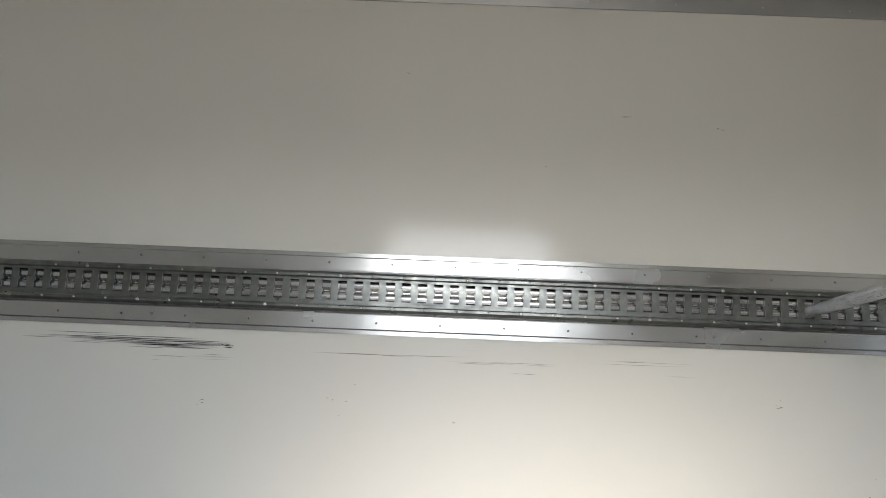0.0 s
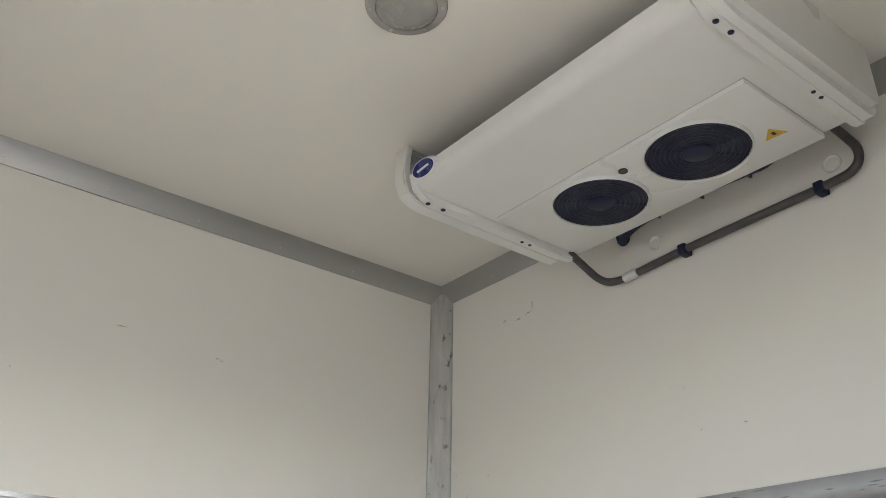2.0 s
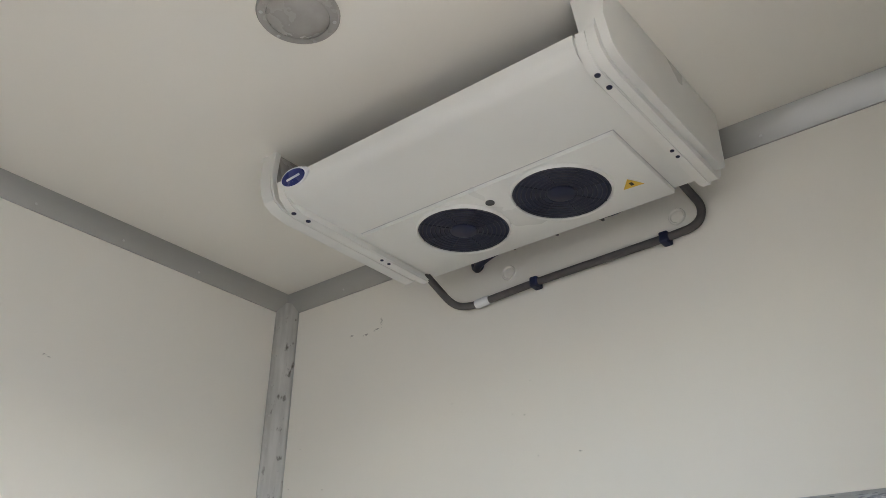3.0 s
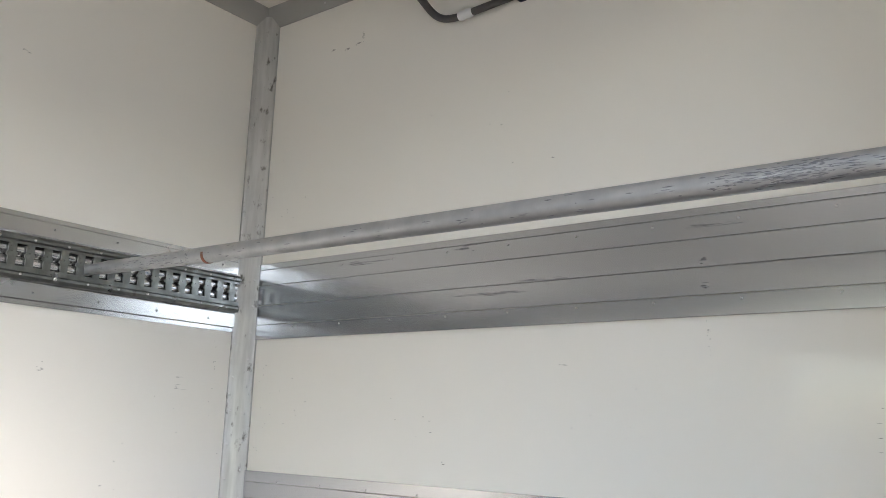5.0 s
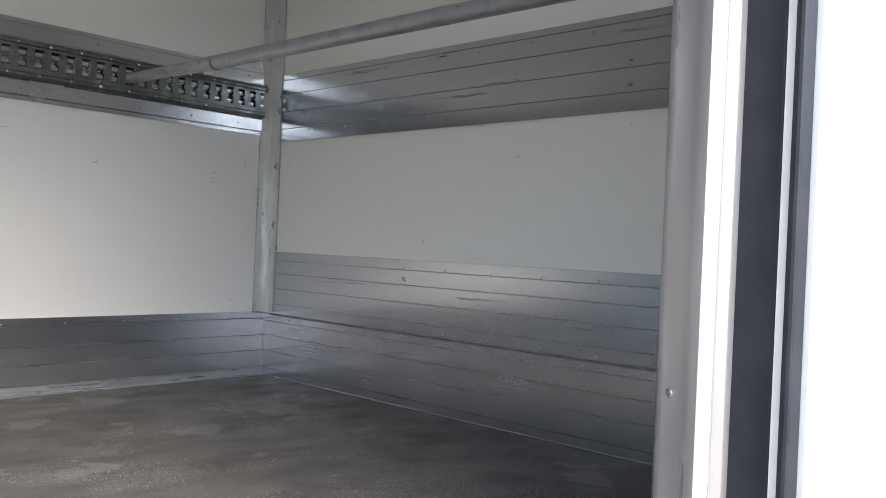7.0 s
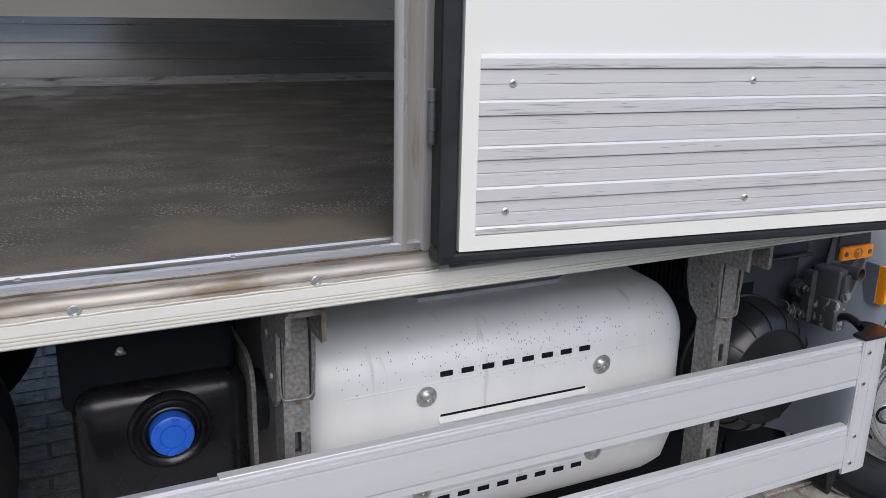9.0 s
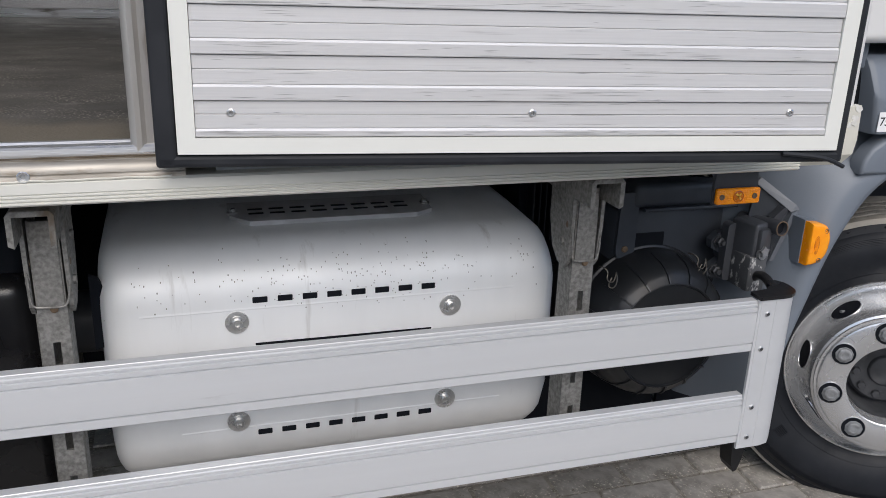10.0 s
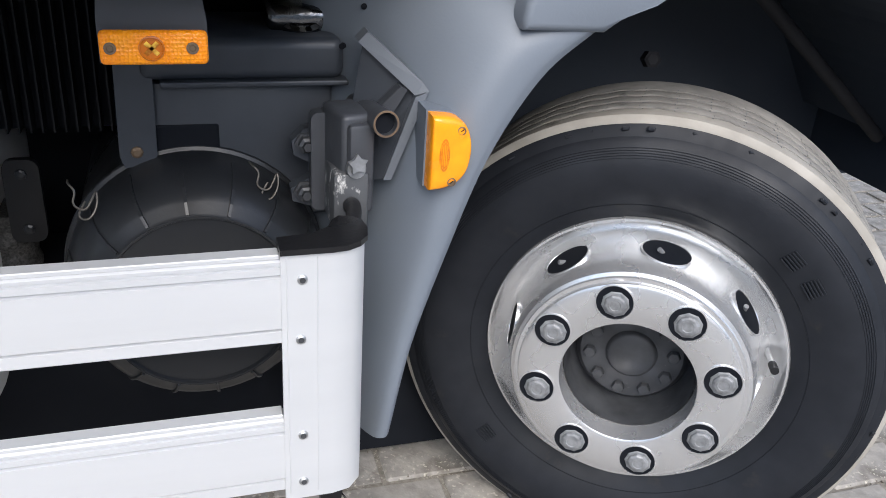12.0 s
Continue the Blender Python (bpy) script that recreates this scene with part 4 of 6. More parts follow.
L(prism(bmesh.new(), [(-0.022, DZ1), (DW, DZ1), (DW - fr, DZ1 - 0.02), (-0.022 + fr, DZ1 - 0.02)][::-1], "y", -0.004, 0.014), "frame_white", "frame_rail")
L(prism(bmesh.new(), [(-0.022, DZ0), (-0.022 + fr, DZ0 + 0.02), (-0.022 + fr, DZ1 - 0.02), (-0.022, DZ1)], "y", -0.004, 0.014), "frame_white", "frame_stile")
L(prism(bmesh.new(), [(DW, DZ0), (DW, DZ1), (DW - fr, DZ1 - 0.02), (DW - fr, DZ0 + 0.02)], "y", -0.004, 0.014), "frame_white", "frame_stile")
L(B(0.0, DW - 0.022, 0.006, 0.012, 1.0535, 1.282), "door_alu", "kick_plate_back")
L(prism(bmesh.new(), [(0.012, 1.268), (-0.001, 1.268), (-0.0035, 1.2715), (-0.0035, 1.279), (0.0, 1.283), (0.012, 1.283)], "x", 0.0, DW - 0.022), "door_alu", "top_bead")
LINES = ((1.2752, 1.2664, 1.2276), (1.2276, 1.2085, 1.1698), (1.1698, 1.152, 1.1168), (1.1168, 1.098, 1.064), (1.064, 1.0542, 1.0542))
for zb, zr, below in LINES:
    L(prism(bmesh.new(), [(0.008, zr), (-0.0024, zr), (-0.0032, zr + 0.0008), (-0.0034, zb - 0.0028), (-0.0006, zb), (0.008, zb)], "x", 0.0, DW - 0.022), "door_alu", "rib")
    if zr - below > 0.012:
        mid = (zr + below) / 2
        L(prism(bmesh.new(), [(0.008, mid + 0.0003), (0.0010, mid + 0.0003), (0.0004, mid + 0.0010), (0.0004, zr - 0.0012), (0.008, zr - 0.0012)], "x", 0.0, DW - 0.022), "door_alu", "plank")
        L(prism(bmesh.new(), [(0.008, below + 0.0004), (0.0, below + 0.0004), (-0.0005, below + 0.0010), (-0.0005, mid - 0.0008), (0.0002, mid - 0.0002), (0.008, mid - 0.0002)], "x", 0.0, DW - 0.022), "door_alu", "plank")
for x, z in ((0.045, 1.248), (0.405, 1.249), (0.76, 1.249), (0.042, 1.083), (0.415, 1.083), (0.773, 1.084)):
    rv = L(lathe(bmesh.new(), [(0.0052, 0), (0.005, 0.0014), (0.0036, 0.0022), (0.0022, 0.0020), (0.0018, 0.0006), (0, 0.0006)], 16, towards((x, -0.0003, z), (0, -1, 0))), "bolt_steel", "rivet", smooth=True)
    part("rivet_core", lathe(bmesh.new(), [(0.0018, 0.0007), (0.0010, 0.0012), (0, 0.0013)], 10, towards((x, -0.0003, z), (0, -1, 0))), "hinge_steel", rv)
rn = random.Random(77)
bm = bmesh.new()
for _ in range(260):
    zb, zr, below = rn.choice(LINES)
    on_rib = rn.random() < 0.72
    lo, hi = (zr + 0.001, zb - 0.002) if on_rib else (below + 0.002, zr - 0.002)
    if hi - lo < 0.003:
        continue
    x, z, l, h = min(max(rn.choice((rn.gauss(0.09, 0.05), rn.uniform(0.02, 0.8), rn.gauss(0.5, 0.12))), 0.03), 0.78), rn.uniform(lo, hi), rn.uniform(0.01, 0.06), rn.uniform(0.00015, 0.0005)
    face = -0.0036 if on_rib else (0.0002 if z > (zr + below) / 2 else -0.0007)
    prism(bm, [(x - l / 2, z), (x, z - h), (x + l / 2, z + rn.uniform(-0.0004, 0.0004)), (x, z + h)], "y", face, face + 0.0006)
tagged(L(bm, "door_mark", "scratch", "fine dark rubbed scratches"), kind="stuff")
# gasket round the leaf
bm = bmesh.new()
box(bm, -0.049, DW + 0.012, 0.0, 0.045, DZ0 - 0.018, DZ0 - 0.002, 0.005)
box(bm, -0.049, -0.0235, 0.0, 0.0108, DZ0 - 0.018, DZ1, 0.004)
box(bm, DW + 0.002, DW + 0.014, 0.0, 0.045, DZ0 - 0.018, DZ1, 0.004)
L(bm, "gasket", "gasket", "black rubber door seal")
L(B(-0.0405, -0.0245, 0.011, 0.023, DZ0 - 0.012, DZ1, 0.002), "frame_white", "edge_profile")
L(B(-0.0385, -0.021, 0.0235, 0.07, DZ0 - 0.008, DZ1, 0.003), "gasket", "rear_seal")
L(tube(bmesh.new(), bend([(DW - 0.08, -0.004, DZ0 - 0.004), (DW - 0.02, -0.01, DZ0 - 0.008), (DW + 0.012, -0.008, DZ0 - 0.022)], 4, 0.03), 0.003, 8), "gasket", "loose_seal_end")
for z in (1.316, 2.15, 2.95):
    hg = part("hinge", B(JX + 0.002, JX + 0.024, -0.4345, -0.4295, z - 0.038, z + 0.038, 0.002), "hinge_steel")
    hg.parent = door
    hg.matrix_parent_inverse = door.matrix_basis.inverted()
    part("pin", lathe(bmesh.new(), [(0.0075, -0.04), (0.0083, -0.038), (0.0083, -0.021), (0.0074, -0.0205), (0.0083, -0.02), (0.0083, 0.02), (0.0074, 0.0205), (0.0083, 0.021), (0.0083, 0.038), (0.0065, 0.04)], 18, Matrix.Translation((JX + 0.008, -0.4385, z))), "hinge_steel", hg, smooth=True)

# front corner post of the box
post = thing("box_corner_post", "white corner post at the front edge of the box", "corner post", at=outside(-0.40, -0.42, 1.06))
part("post", B(-0.455, -0.356, -0.424, -0.36, 1.04, 3.05, 0.01), "body_white", post, smooth=True)
foot = bmesh.new()
prism(foot, [(-0.448, 1.032), (-0.436, 1.038), (-0.433, 1.045), (-0.421, 1.049), (-0.4175, 1.058), (-0.400, 1.060), (-0.388, 1.0575), (-0.372, 1.062), (-0.349, 1.0635), (-0.3465, 1.008), (-0.3505, 0.985), (-0.448, 0.980)], "y", -0.429, -0.34)
prism(foot, [(-0.448, 0.9805), (-0.3505, 0.9855), (-0.3605, 0.966), (-0.448, 0.966)], "y", -0.429, -0.34)
for v in foot.verts:
    if v.co.z < 0.97 and v.co.y < -0.42:
        v.co.y = -0.417
cap = part("post_foot", foot, "sealant", post, "weathered cream plastic end cap")
rn = random.Random(17)
for _ in range(20):
    x = rn.uniform(-0.418, -0.352)
    z = 1.058 - abs(rn.gauss(0, 0.011)) + (0.004 if rn.random() < 0.3 else 0)
    if rn.random() < 0.25:
        x, z = rn.uniform(-0.44, -0.415), rn.uniform(1.022, 1.046)
    n = 7
    ring = [(x + rn.uniform(0.4, 1.0) * 0.0085 * math.cos(2 * math.pi * k / n), z + rn.uniform(0.3, 1.0) * 0.0075 * math.sin(2 * math.pi * k / n)) for k in range(n)]
    part("paint_flake", prism(bmesh.new(), ring, "y", -0.4296 - rn.uniform(0, 0.0005), -0.424), "flake", cap)
part("tape", B(-0.4385, -0.4192, -0.4258, -0.4235, 1.040, 1.093), "reflect", post, "silver reflective tape")
part("post_joint", B(-0.4180, -0.4162, -0.4246, -0.42, 1.05, 3.04), "grime", post)
part("front_face", B(-0.362, -0.356, -0.40, 2.1, 0.96, 3.05), "body_white", post)

# ---------------------------------------------------------------- exhaust silencer with heat shield
MX0, MX1, MY = -1.53, -0.757, -0.214
sil = thing("exhaust_silencer", "silver heat shielded exhaust silencer box under the body", "exhaust silencer", at=outside(-1.15, -0.21, 0.66))
bm = bmesh.new()
RC, RR = (-0.124, 0.738), 0.09               # big radius along the upper front edge
sect = [(0.55, 0.40), (-0.10, 0.40), (-0.165, 0.42), (-0.20, 0.455), (-0.214, 0.50), (-0.214, 0.62)]
sect += [(RC[0] - RR * math.cos(radians(a)), RC[1] + RR * math.sin(radians(a))) for a in range(0, 91, 10)]
sect += [(0.0, 0.834), (0.55, 0.845)]
rings = []
steps = (0.0, 0.004, 0.012, 0.025, 0.045, 0.07, 0.10)
for x, d in [(MX0 + d, d) for d in steps] + [(MX1 - d, d) for d in steps[::-1]]:
    left = x < -1.2

    def sunk(r):
        return r - math.sqrt(max(0.0, r * r - (r - min(d, r)) ** 2))
    rings.append([bm.verts.new((x, y + sunk(0.035) * (1 if y < 0.1 else 0), z - (sunk(0.03 if left else 0.055) if z > 0.65 else -sunk(0.03 if left else 0.05)) * min(1.0, abs(z - 0.65) / 0.2))) for y, z in sect])
for p, q in zip(rings, rings[1:]):
    for i in range(len(sect)):
        j = (i + 1) % len(sect)
        bm.faces.new((p[i], p[j], q[j], q[i]))
bm.faces.new(rings[0])
bm.faces.new(rings[-1][::-1])
part("shield", bm, "shield", sil, smooth=True)
for x, z in ((-1.323, 0.707), (-0.962, 0.704), (-0.966, 0.523), (-1.328, 0.527)):
    part("bolt", lathe(bmesh.new(), [(0.019, 0), (0.019, 0.003), (0.012, 0.004), (0.012, 0.006), (0.0085, 0.006), (0.008, 0.013), (0.004, 0.013), (0.003, 0.009), (0, 0.009)], 24, towards((x, MY, z), (0, -1, 0))), "bolt_steel", sil, smooth=True)
for k in range(8):
    x = -1.285 + 0.0404 * k
    part("vent_slot", B(x - 0.012, x + 0.012, MY - 0.0012, MY + 0.01, 0.7375, 0.7475, 0.001, 1), "black", sil)
    part("vent_slot", B(x - 0.012, x + 0.012, MY - 0.0012, MY + 0.01, 0.4955, 0.5055, 0.001, 1), "black", sil)
# The recess is coloured darker than the shield for the shade on top.
rec = part("recess", prism(bmesh.new(), [(-1.318, -0.052), (-1.286, -0.092), (-0.990, -0.092), (-0.956, -0.070), (-0.950, 0.03), (-1.318, 0.03)], "z", 0.826, 0.8375), "shade_grey", sil, "slotted recess in the shield, toned down for its shade")
for y in (-0.046, -0.020):
    for k in range(8):
        x = -1.272 + 0.0375 * k
        part("vent_slot", B(x - 0.013, x + 0.013, y - 0.004, y + 0.004, 0.836, 0.8383), "black", rec)
for x in (-1.312, -0.961):
    part("shield_bolt", lathe(bmesh.new(), [(0.010, -0.002), (0.010, 0.002), (0.006, 0.003), (0.006, 0.008), (0, 0.009)], 12, towards((x, -0.034, 0.8370), (0, 0, 1))), "bolt_steel", sil)
rn = random.Random(21)
bm = bmesh.new()
for _ in range(220):
    x = rn.uniform(-1.50, -0.80) if rn.random() < 0.55 else rn.gauss(-1.12, 0.13)
    a = radians(min(62, max(-12, rn.gauss(20, 16))))
    d = Vector((0, -math.cos(a), math.sin(a)))
    p = Vector((x, RC[0], RC[1])) + RR * d if a > 0 else Vector((x, -0.214, RC[1] + RR * a))
    d = d if a > 0 else Vector((0, -1, 0))
    lathe(bm, [(1, 0), (0.6, 0.3), (0, 0.4)], 6, towards(p, d) @ Matrix.Diagonal((rn.uniform(0.0006, 0.0012), rn.uniform(0.0008, 0.002), 0.001, 1)))
tagged(part("splash_dots", bm, "smudge", sil, "dark dried splash dots"), kind="stuff")
part("fold_slit", prism(bmesh.new(), [(-1.295, 0.667), (-0.995, 0.665), (-0.995, 0.661), (-1.295, 0.663)], "y", MY - 0.001, MY + 0.01), "black", sil)
part("fold_lip", prism(bmesh.new(), [(-0.213, 0.650), (-0.2185, 0.6505), (-0.2192, 0.652), (-0.2146, 0.6620), (-0.213, 0.662)], "x", -1.298, -0.99), "shield", sil)
part("pressed_rib", prism(bmesh.new(), [(-0.2135, 0.7255), (-0.2147, 0.7272), (-0.2147, 0.7282), (-0.2135, 0.7325)], "x", -1.47, -0.845), "shield", sil, smooth=True)
part("pressed_rib", prism(bmesh.new(), [(-0.2135, 0.5105), (-0.2148, 0.512), (-0.2148, 0.513), (-0.2135, 0.516)], "x", -1.42, -0.86), "shield", sil, smooth=True)
part("end_bracket", prism(bmesh.new(), [(-1.540, 0.795), (-1.527, 0.79), (-1.520, 0.775), (-1.518, 0.69), (-1.522, 0.675), (-1.540, 0.67)], "y", -0.19, -0.18), "black", sil)
# Near-black block fills the deep shade behind the silencer.
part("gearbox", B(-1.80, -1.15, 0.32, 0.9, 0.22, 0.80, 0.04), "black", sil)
part("inner_pipe", rod(bmesh.new(), (-1.6, 0.1, 0.6), (-0.8, 0.1, 0.6), 0.06, 20), "chassis", sil, smooth=True)

# ---------------------------------------------------------------- additive tank
tank = thing("additive_tank", "black plastic tank with a blue filler cap", "tank", at=outside(-1.74, -0.2, 0.74))
part("shell", B(-1.868, -1.617, -0.2, 0.30, 0.40, 0.806, 0.036, 6), "tank_black", tank, smooth=True)
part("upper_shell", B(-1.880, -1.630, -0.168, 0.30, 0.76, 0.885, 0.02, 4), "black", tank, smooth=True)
tc = Vector((-1.738, -0.2, 0.732))
part("filler_ring", lathe(bmesh.new(), [(0.062, -0.002), (0.0600, 0.0060), (0.0575, 0.0085), (0.0545, 0.0080), (0.0500, 0.0030), (0.0460, 0.0018), (0.0425, 0.0050), (0.0405, 0.0105), (0.0385, 0.0115), (0.0365, 0.0100), (0.0355, 0.001), (0, 0.001)], 56, towards(tc, (0, -1, 0))), "tank_black", tank, smooth=True)
cp = part("filler_cap", lathe(bmesh.new(), [(0.0310, 0.002), (0.0320, 0.020), (0.0310, 0.0245), (0.0288, 0.0262), (0.0190, 0.0262), (0.0184, 0.0246), (0.0174, 0.0246), (0.0168, 0.0270), (0, 0.0274)], 44, towards(tc, (0, -1, 0))), "blue", tank, "blue screw cap", smooth=True)
for k in range(6):
    part("grip", prism(bmesh.new(), [(0.0205, -0.0012), (0.0285, -0.0055), (0.0295, 0.0), (0.0285, 0.0055), (0.0205, 0.0012)], "z", 0.024, 0.0288, towards(tc, (0, -1, 0)) @ pose(0, 0, 0, 0, 0, 60 * k + 20)), "blue", cp)
part("mount_tab", B(-1.804, -1.788, -0.174, -0.166, 0.850, 0.856, 0.002), "galv", tank)
part("mount_bolt", dome(bmesh.new(), (-1.796, -0.172, 0.858), (0, -1, 0.8), 0.0055, 8), "bolt_steel", tank)
part("strap", prism(bmesh.new(), [(-0.206, 0.42), (-0.206, 0.775), (-0.200, 0.798), (-0.186, 0.814), (-0.16, 0.822), (0.2, 0.822), (0.2, 0.42)], "x", -1.616, -1.609), "galv", tank, smooth=True)


# ---------------------------------------------------------------- guard brackets
def guard_bracket(xm):
    b = thing("guard_bracket", "galvanised folding bracket that carries the side guard", "bracket", "side guard brackets", at=outside(xm, -0.3, 0.75))
    # U shaped hanger under the skirt
    u0, u1, zt = xm - 0.031, xm + 0.026, 0.957
    t = 0.0075
    part("hanger", prism(bmesh.new(), [(u0, 0.912), (u0 + t, 0.908), (u0 + t, zt - 0.008), (u0 + 0.008, zt - t), (u1 - 0.008, zt - t), (u1 - t, zt - 0.008), (u1 - t, 0.908), (u1, 0.912), (u1, zt - 0.006), (u1 - 0.006, zt), (u0 + 0.006, zt), (u0, zt - 0.006)], "y", -0.383, -0.18), "galv", b, smooth=True)
    for xa in (xm - 0.0285, xm + 0.0225):
        part("cheek_plate", prism(bmesh.new(), [(-0.236, 0.942), (-0.236, 0.86), (-0.252, 0.81), (-0.275, 0.79), (-0.302, 0.786), (-0.314, 0.80), (-0.320, 0.86), (-0.322, 0.942)], "x", xa, xa + 0.006), "galv", b)
        for y, z in ((-0.292, 0.83), (-0.272, 0.89)):
            part("bolt", lathe(bmesh.new(), [(0.007, 0), (0.007, 0.004), (0, 0.0045)], 6, towards((xa + (0.006 if xa > xm else 0), y, z), (1 if xa > xm else -1, 0, 0))), "galv", b)
    bmu = bmesh.new()
    box(bmu, xm - 0.0195, xm - 0.0045, -0.316, -0.311, 0.46, 0.925)
    box(bmu, xm + 0.0055, xm + 0.0195, -0.316, -0.311, 0.46, 0.925)
    for z0, z1 in ((0.46, 0.492), (0.528, 0.572), (0.608, 0.710), (0.746, 0.925)):
        box(bmu, xm - 0.0045, xm + 0.0055, -0.316, -0.311, z0, z1)
    box(bmu, xm - 0.0195, xm - 0.0145, -0.311, -0.266, 0.46, 0.925)
    box(bmu, xm + 0.0145, xm + 0.0195, -0.311, -0.266, 0.46, 0.925)
    part("upright", bmu, "galv", b)
    part("sleeve", prism(bmesh.new(), [(xm - 0.0165, 0.925), (xm + 0.0165, 0.925), (xm + 0.0175, 0.800), (xm - 0.0175, 0.800)], "y", -0.3195, -0.3162), "galv", b)
    for xa, dx in ((xm - 0.0225, -1), (xm + 0.0225, 1)):
        part("rusty_bolt", lathe(bmesh.new(), [(0.0062, 0), (0.0062, 0.006), (0, 0.0065)], 6, towards((xa, -0.305, 0.862), (dx, -0.2, 0))), "brown", b)
    part("spring_clip", tube(bmesh.new(), bend([(xm - 0.026, -0.316, 0.86), (xm - 0.025, -0.322, 0.84), (xm - 0.024, -0.323, 0.803), (xm + 0.021, -0.323, 0.801), (xm + 0.027, -0.319, 0.83), (xm + 0.025, -0.313, 0.86)], 4, 0.01), 0.0016, 8), "galv", b)
    part("pivot_bolt", dome(bmesh.new(), (xm + 0.003, -0.317, 0.797), (0, -1, 0), 0.006), "brown", b)
    part("stay", B(xm - 0.018, xm + 0.018, -0.345, -0.28, 0.63, 0.70, 0.003), "galv", b)
    return b


guard_bracket(-1.576)
guard_bracket(-0.764)

# ---------------------------------------------------------------- side guard
guard = thing("side_guard", "silver aluminium two rail side underrun guard", "side guard", at=outside(-1.0, -0.365, 0.58))
GX0, GX1 = -2.9, -0.443
for z0, z1 in ((0.621, 0.716), (0.434, 0.531)):
    pr = [(-0.340, z1 - 0.004), (-0.358, z1), (-0.3635, z1 - 0.0035), (-0.3635, z1 - 0.0065), (-0.3605, z1 - 0.0072), (-0.3605, z1 - 0.0092), (-0.364, z1 - 0.0100), (-0.364, z1 - 0.0165), (-0.360, z1 - 0.0170), (-0.360, z1 - 0.0190), (-0.365, z1 - 0.0200), (-0.3655, (z0 + z1) / 2), (-0.365, z0 + 0.0195), (-0.360, z0 + 0.0187), (-0.360, z0 + 0.0165), (-0.364, z0 + 0.0155), (-0.364, z0 + 0.003), (-0.360, z0), (-0.340, z0 + 0.003)]
    part("rail", prism(bmesh.new(), pr, "x", GX0, GX1), "guard", guard, smooth=False)
    part("joint_sleeve", B(-1.70, GX1 - 0.003, -0.3625, -0.345, z1 - 0.001, z1 + 0.004, 0.0008, 1), "guard", guard)
# bent end upright
bm = bmesh.new()
ends = [(-0.4455, -0.3665), (-0.395, -0.3665), (-0.375, -0.362), (-0.362, -0.350), (-0.357, -0.33), (-0.357, -0.30)]
inner = [(-0.361, -0.30), (-0.361, -0.328), (-0.366, -0.345), (-0.378, -0.357), (-0.395, -0.361), (-0.4455, -0.361)]
prism(bm, ends + inner, "z", 0.424, 0.722)
for v in bm.verts:
    if v.co.z < 0.43:
        v.co.z += 0.045 * (max(0.0, v.co.y + 0.362) / 0.062) ** 1.6
eu = part("end_upright", bm, "guard", guard, smooth=True)
part("bead", B(-0.4405, -0.4393, -0.3674, -0.366, 0.432, 0.718, 0.0003, 1), "guard", eu)
part("bead", B(-0.4105, -0.4095, -0.3672, -0.366, 0.432, 0.718, 0.0003, 1), "guard", eu)
for x, z in ((-0.425, 0.694), (-0.427, 0.627), (-0.426, 0.509), (-0.426, 0.447)):
    rv = part("rivet", lathe(bmesh.new(), [(0.0052, 0), (0.0050, 0.0014), (0.0036, 0.0022), (0.0026, 0.0020)], 14, towards((x, -0.3665, z), (0, -1, 0))), "screw", eu, smooth=True)
    part("rivet_core", lathe(bmesh.new(), [(0.0030, 0), (0.0030, 0.0027), (0, 0.0027)], 10, towards((x, -0.3665, z), (0, -1, 0))), "hub", rv)
pts = [(-0.446, -0.370), (-0.395, -0.370), (-0.380, -0.3675), (-0.367, -0.360), (-0.358, -0.348), (-0.3545, -0.33), (-0.356, -0.312), (-0.364, -0.300), (-0.378, -0.297), (-0.386, -0.306), (-0.393, -0.322), (-0.41, -0.335), (-0.446, -0.340)]
part("end_cap", prism(bmesh.new(), pts, "z", 0.722, 0.728), "tank_black", guard, "glossy black plastic end cap")
foot = bmesh.new()
prism(foot, [(-0.404, 0.47), (-0.364, 0.47), (-0.366, 0.400), (-0.372, 0.352), (-0.380, 0.325), (-0.388, 0.322), (-0.394, 0.335), (-0.402, 0.40)], "y", -0.300, -0.262)
ft = part("foot", foot, "black_plastic", guard, "black worn rubber foot below the end upright")
rn = random.Random(12)
bm = bmesh.new()
for k in range(46):
    z = rn.uniform(0.325, 0.425)
    x = -0.368 - 0.012 * max(0.0, (0.40 - z) / 0.075)
    rod(bm, (x, rn.uniform(-0.30, -0.264), z), (x + rn.uniform(0.004, 0.011), rn.uniform(-0.305, -0.262), z + rn.uniform(-0.006, 0.003)), 0.0012, 4, 0.0004)
tagged(part("frayed_edge", bm, "black_plastic", ft, "frayed black edge"), kind="stuff")

# hinge block of the guard
HERE = Matrix.Identity(4)
blk = thing("guard_hinge_block", "grey painted hinge block with chipped white patches", "hinge block", at=HERE)
bm = B(-0.404, -0.360, -0.246, -0.175, 0.752, 0.882, 0.007, 3, Matrix.Translation((-0.38, -0.21, 0)) @ pose(0, 0, 0, 0, 0, 12) @ Matrix.Translation((0.38, 0.21, 0)))
box(bm, -0.398, -0.366, -0.256, -0.238, 0.80, 0.872, 0.005, 2, Matrix.Translation((-0.38, -0.21, 0)) @ pose(0, 0, 0, 0, 0, 12) @ Matrix.Translation((0.38, 0.21, 0)))
part("block", bm, "hinge_grey", blk, smooth=True)
part("block_foot", B(-0.408, -0.364, -0.258, -0.18, 0.735, 0.812, 0.005), "chipped", blk, "chipped white painted foot", smooth=True)
part("flange", prism(bmesh.new(), rounded(-0.425, -0.40, 0.74, 0.87, 0.01), "y", -0.195, -0.172), "hinge_grey", blk)
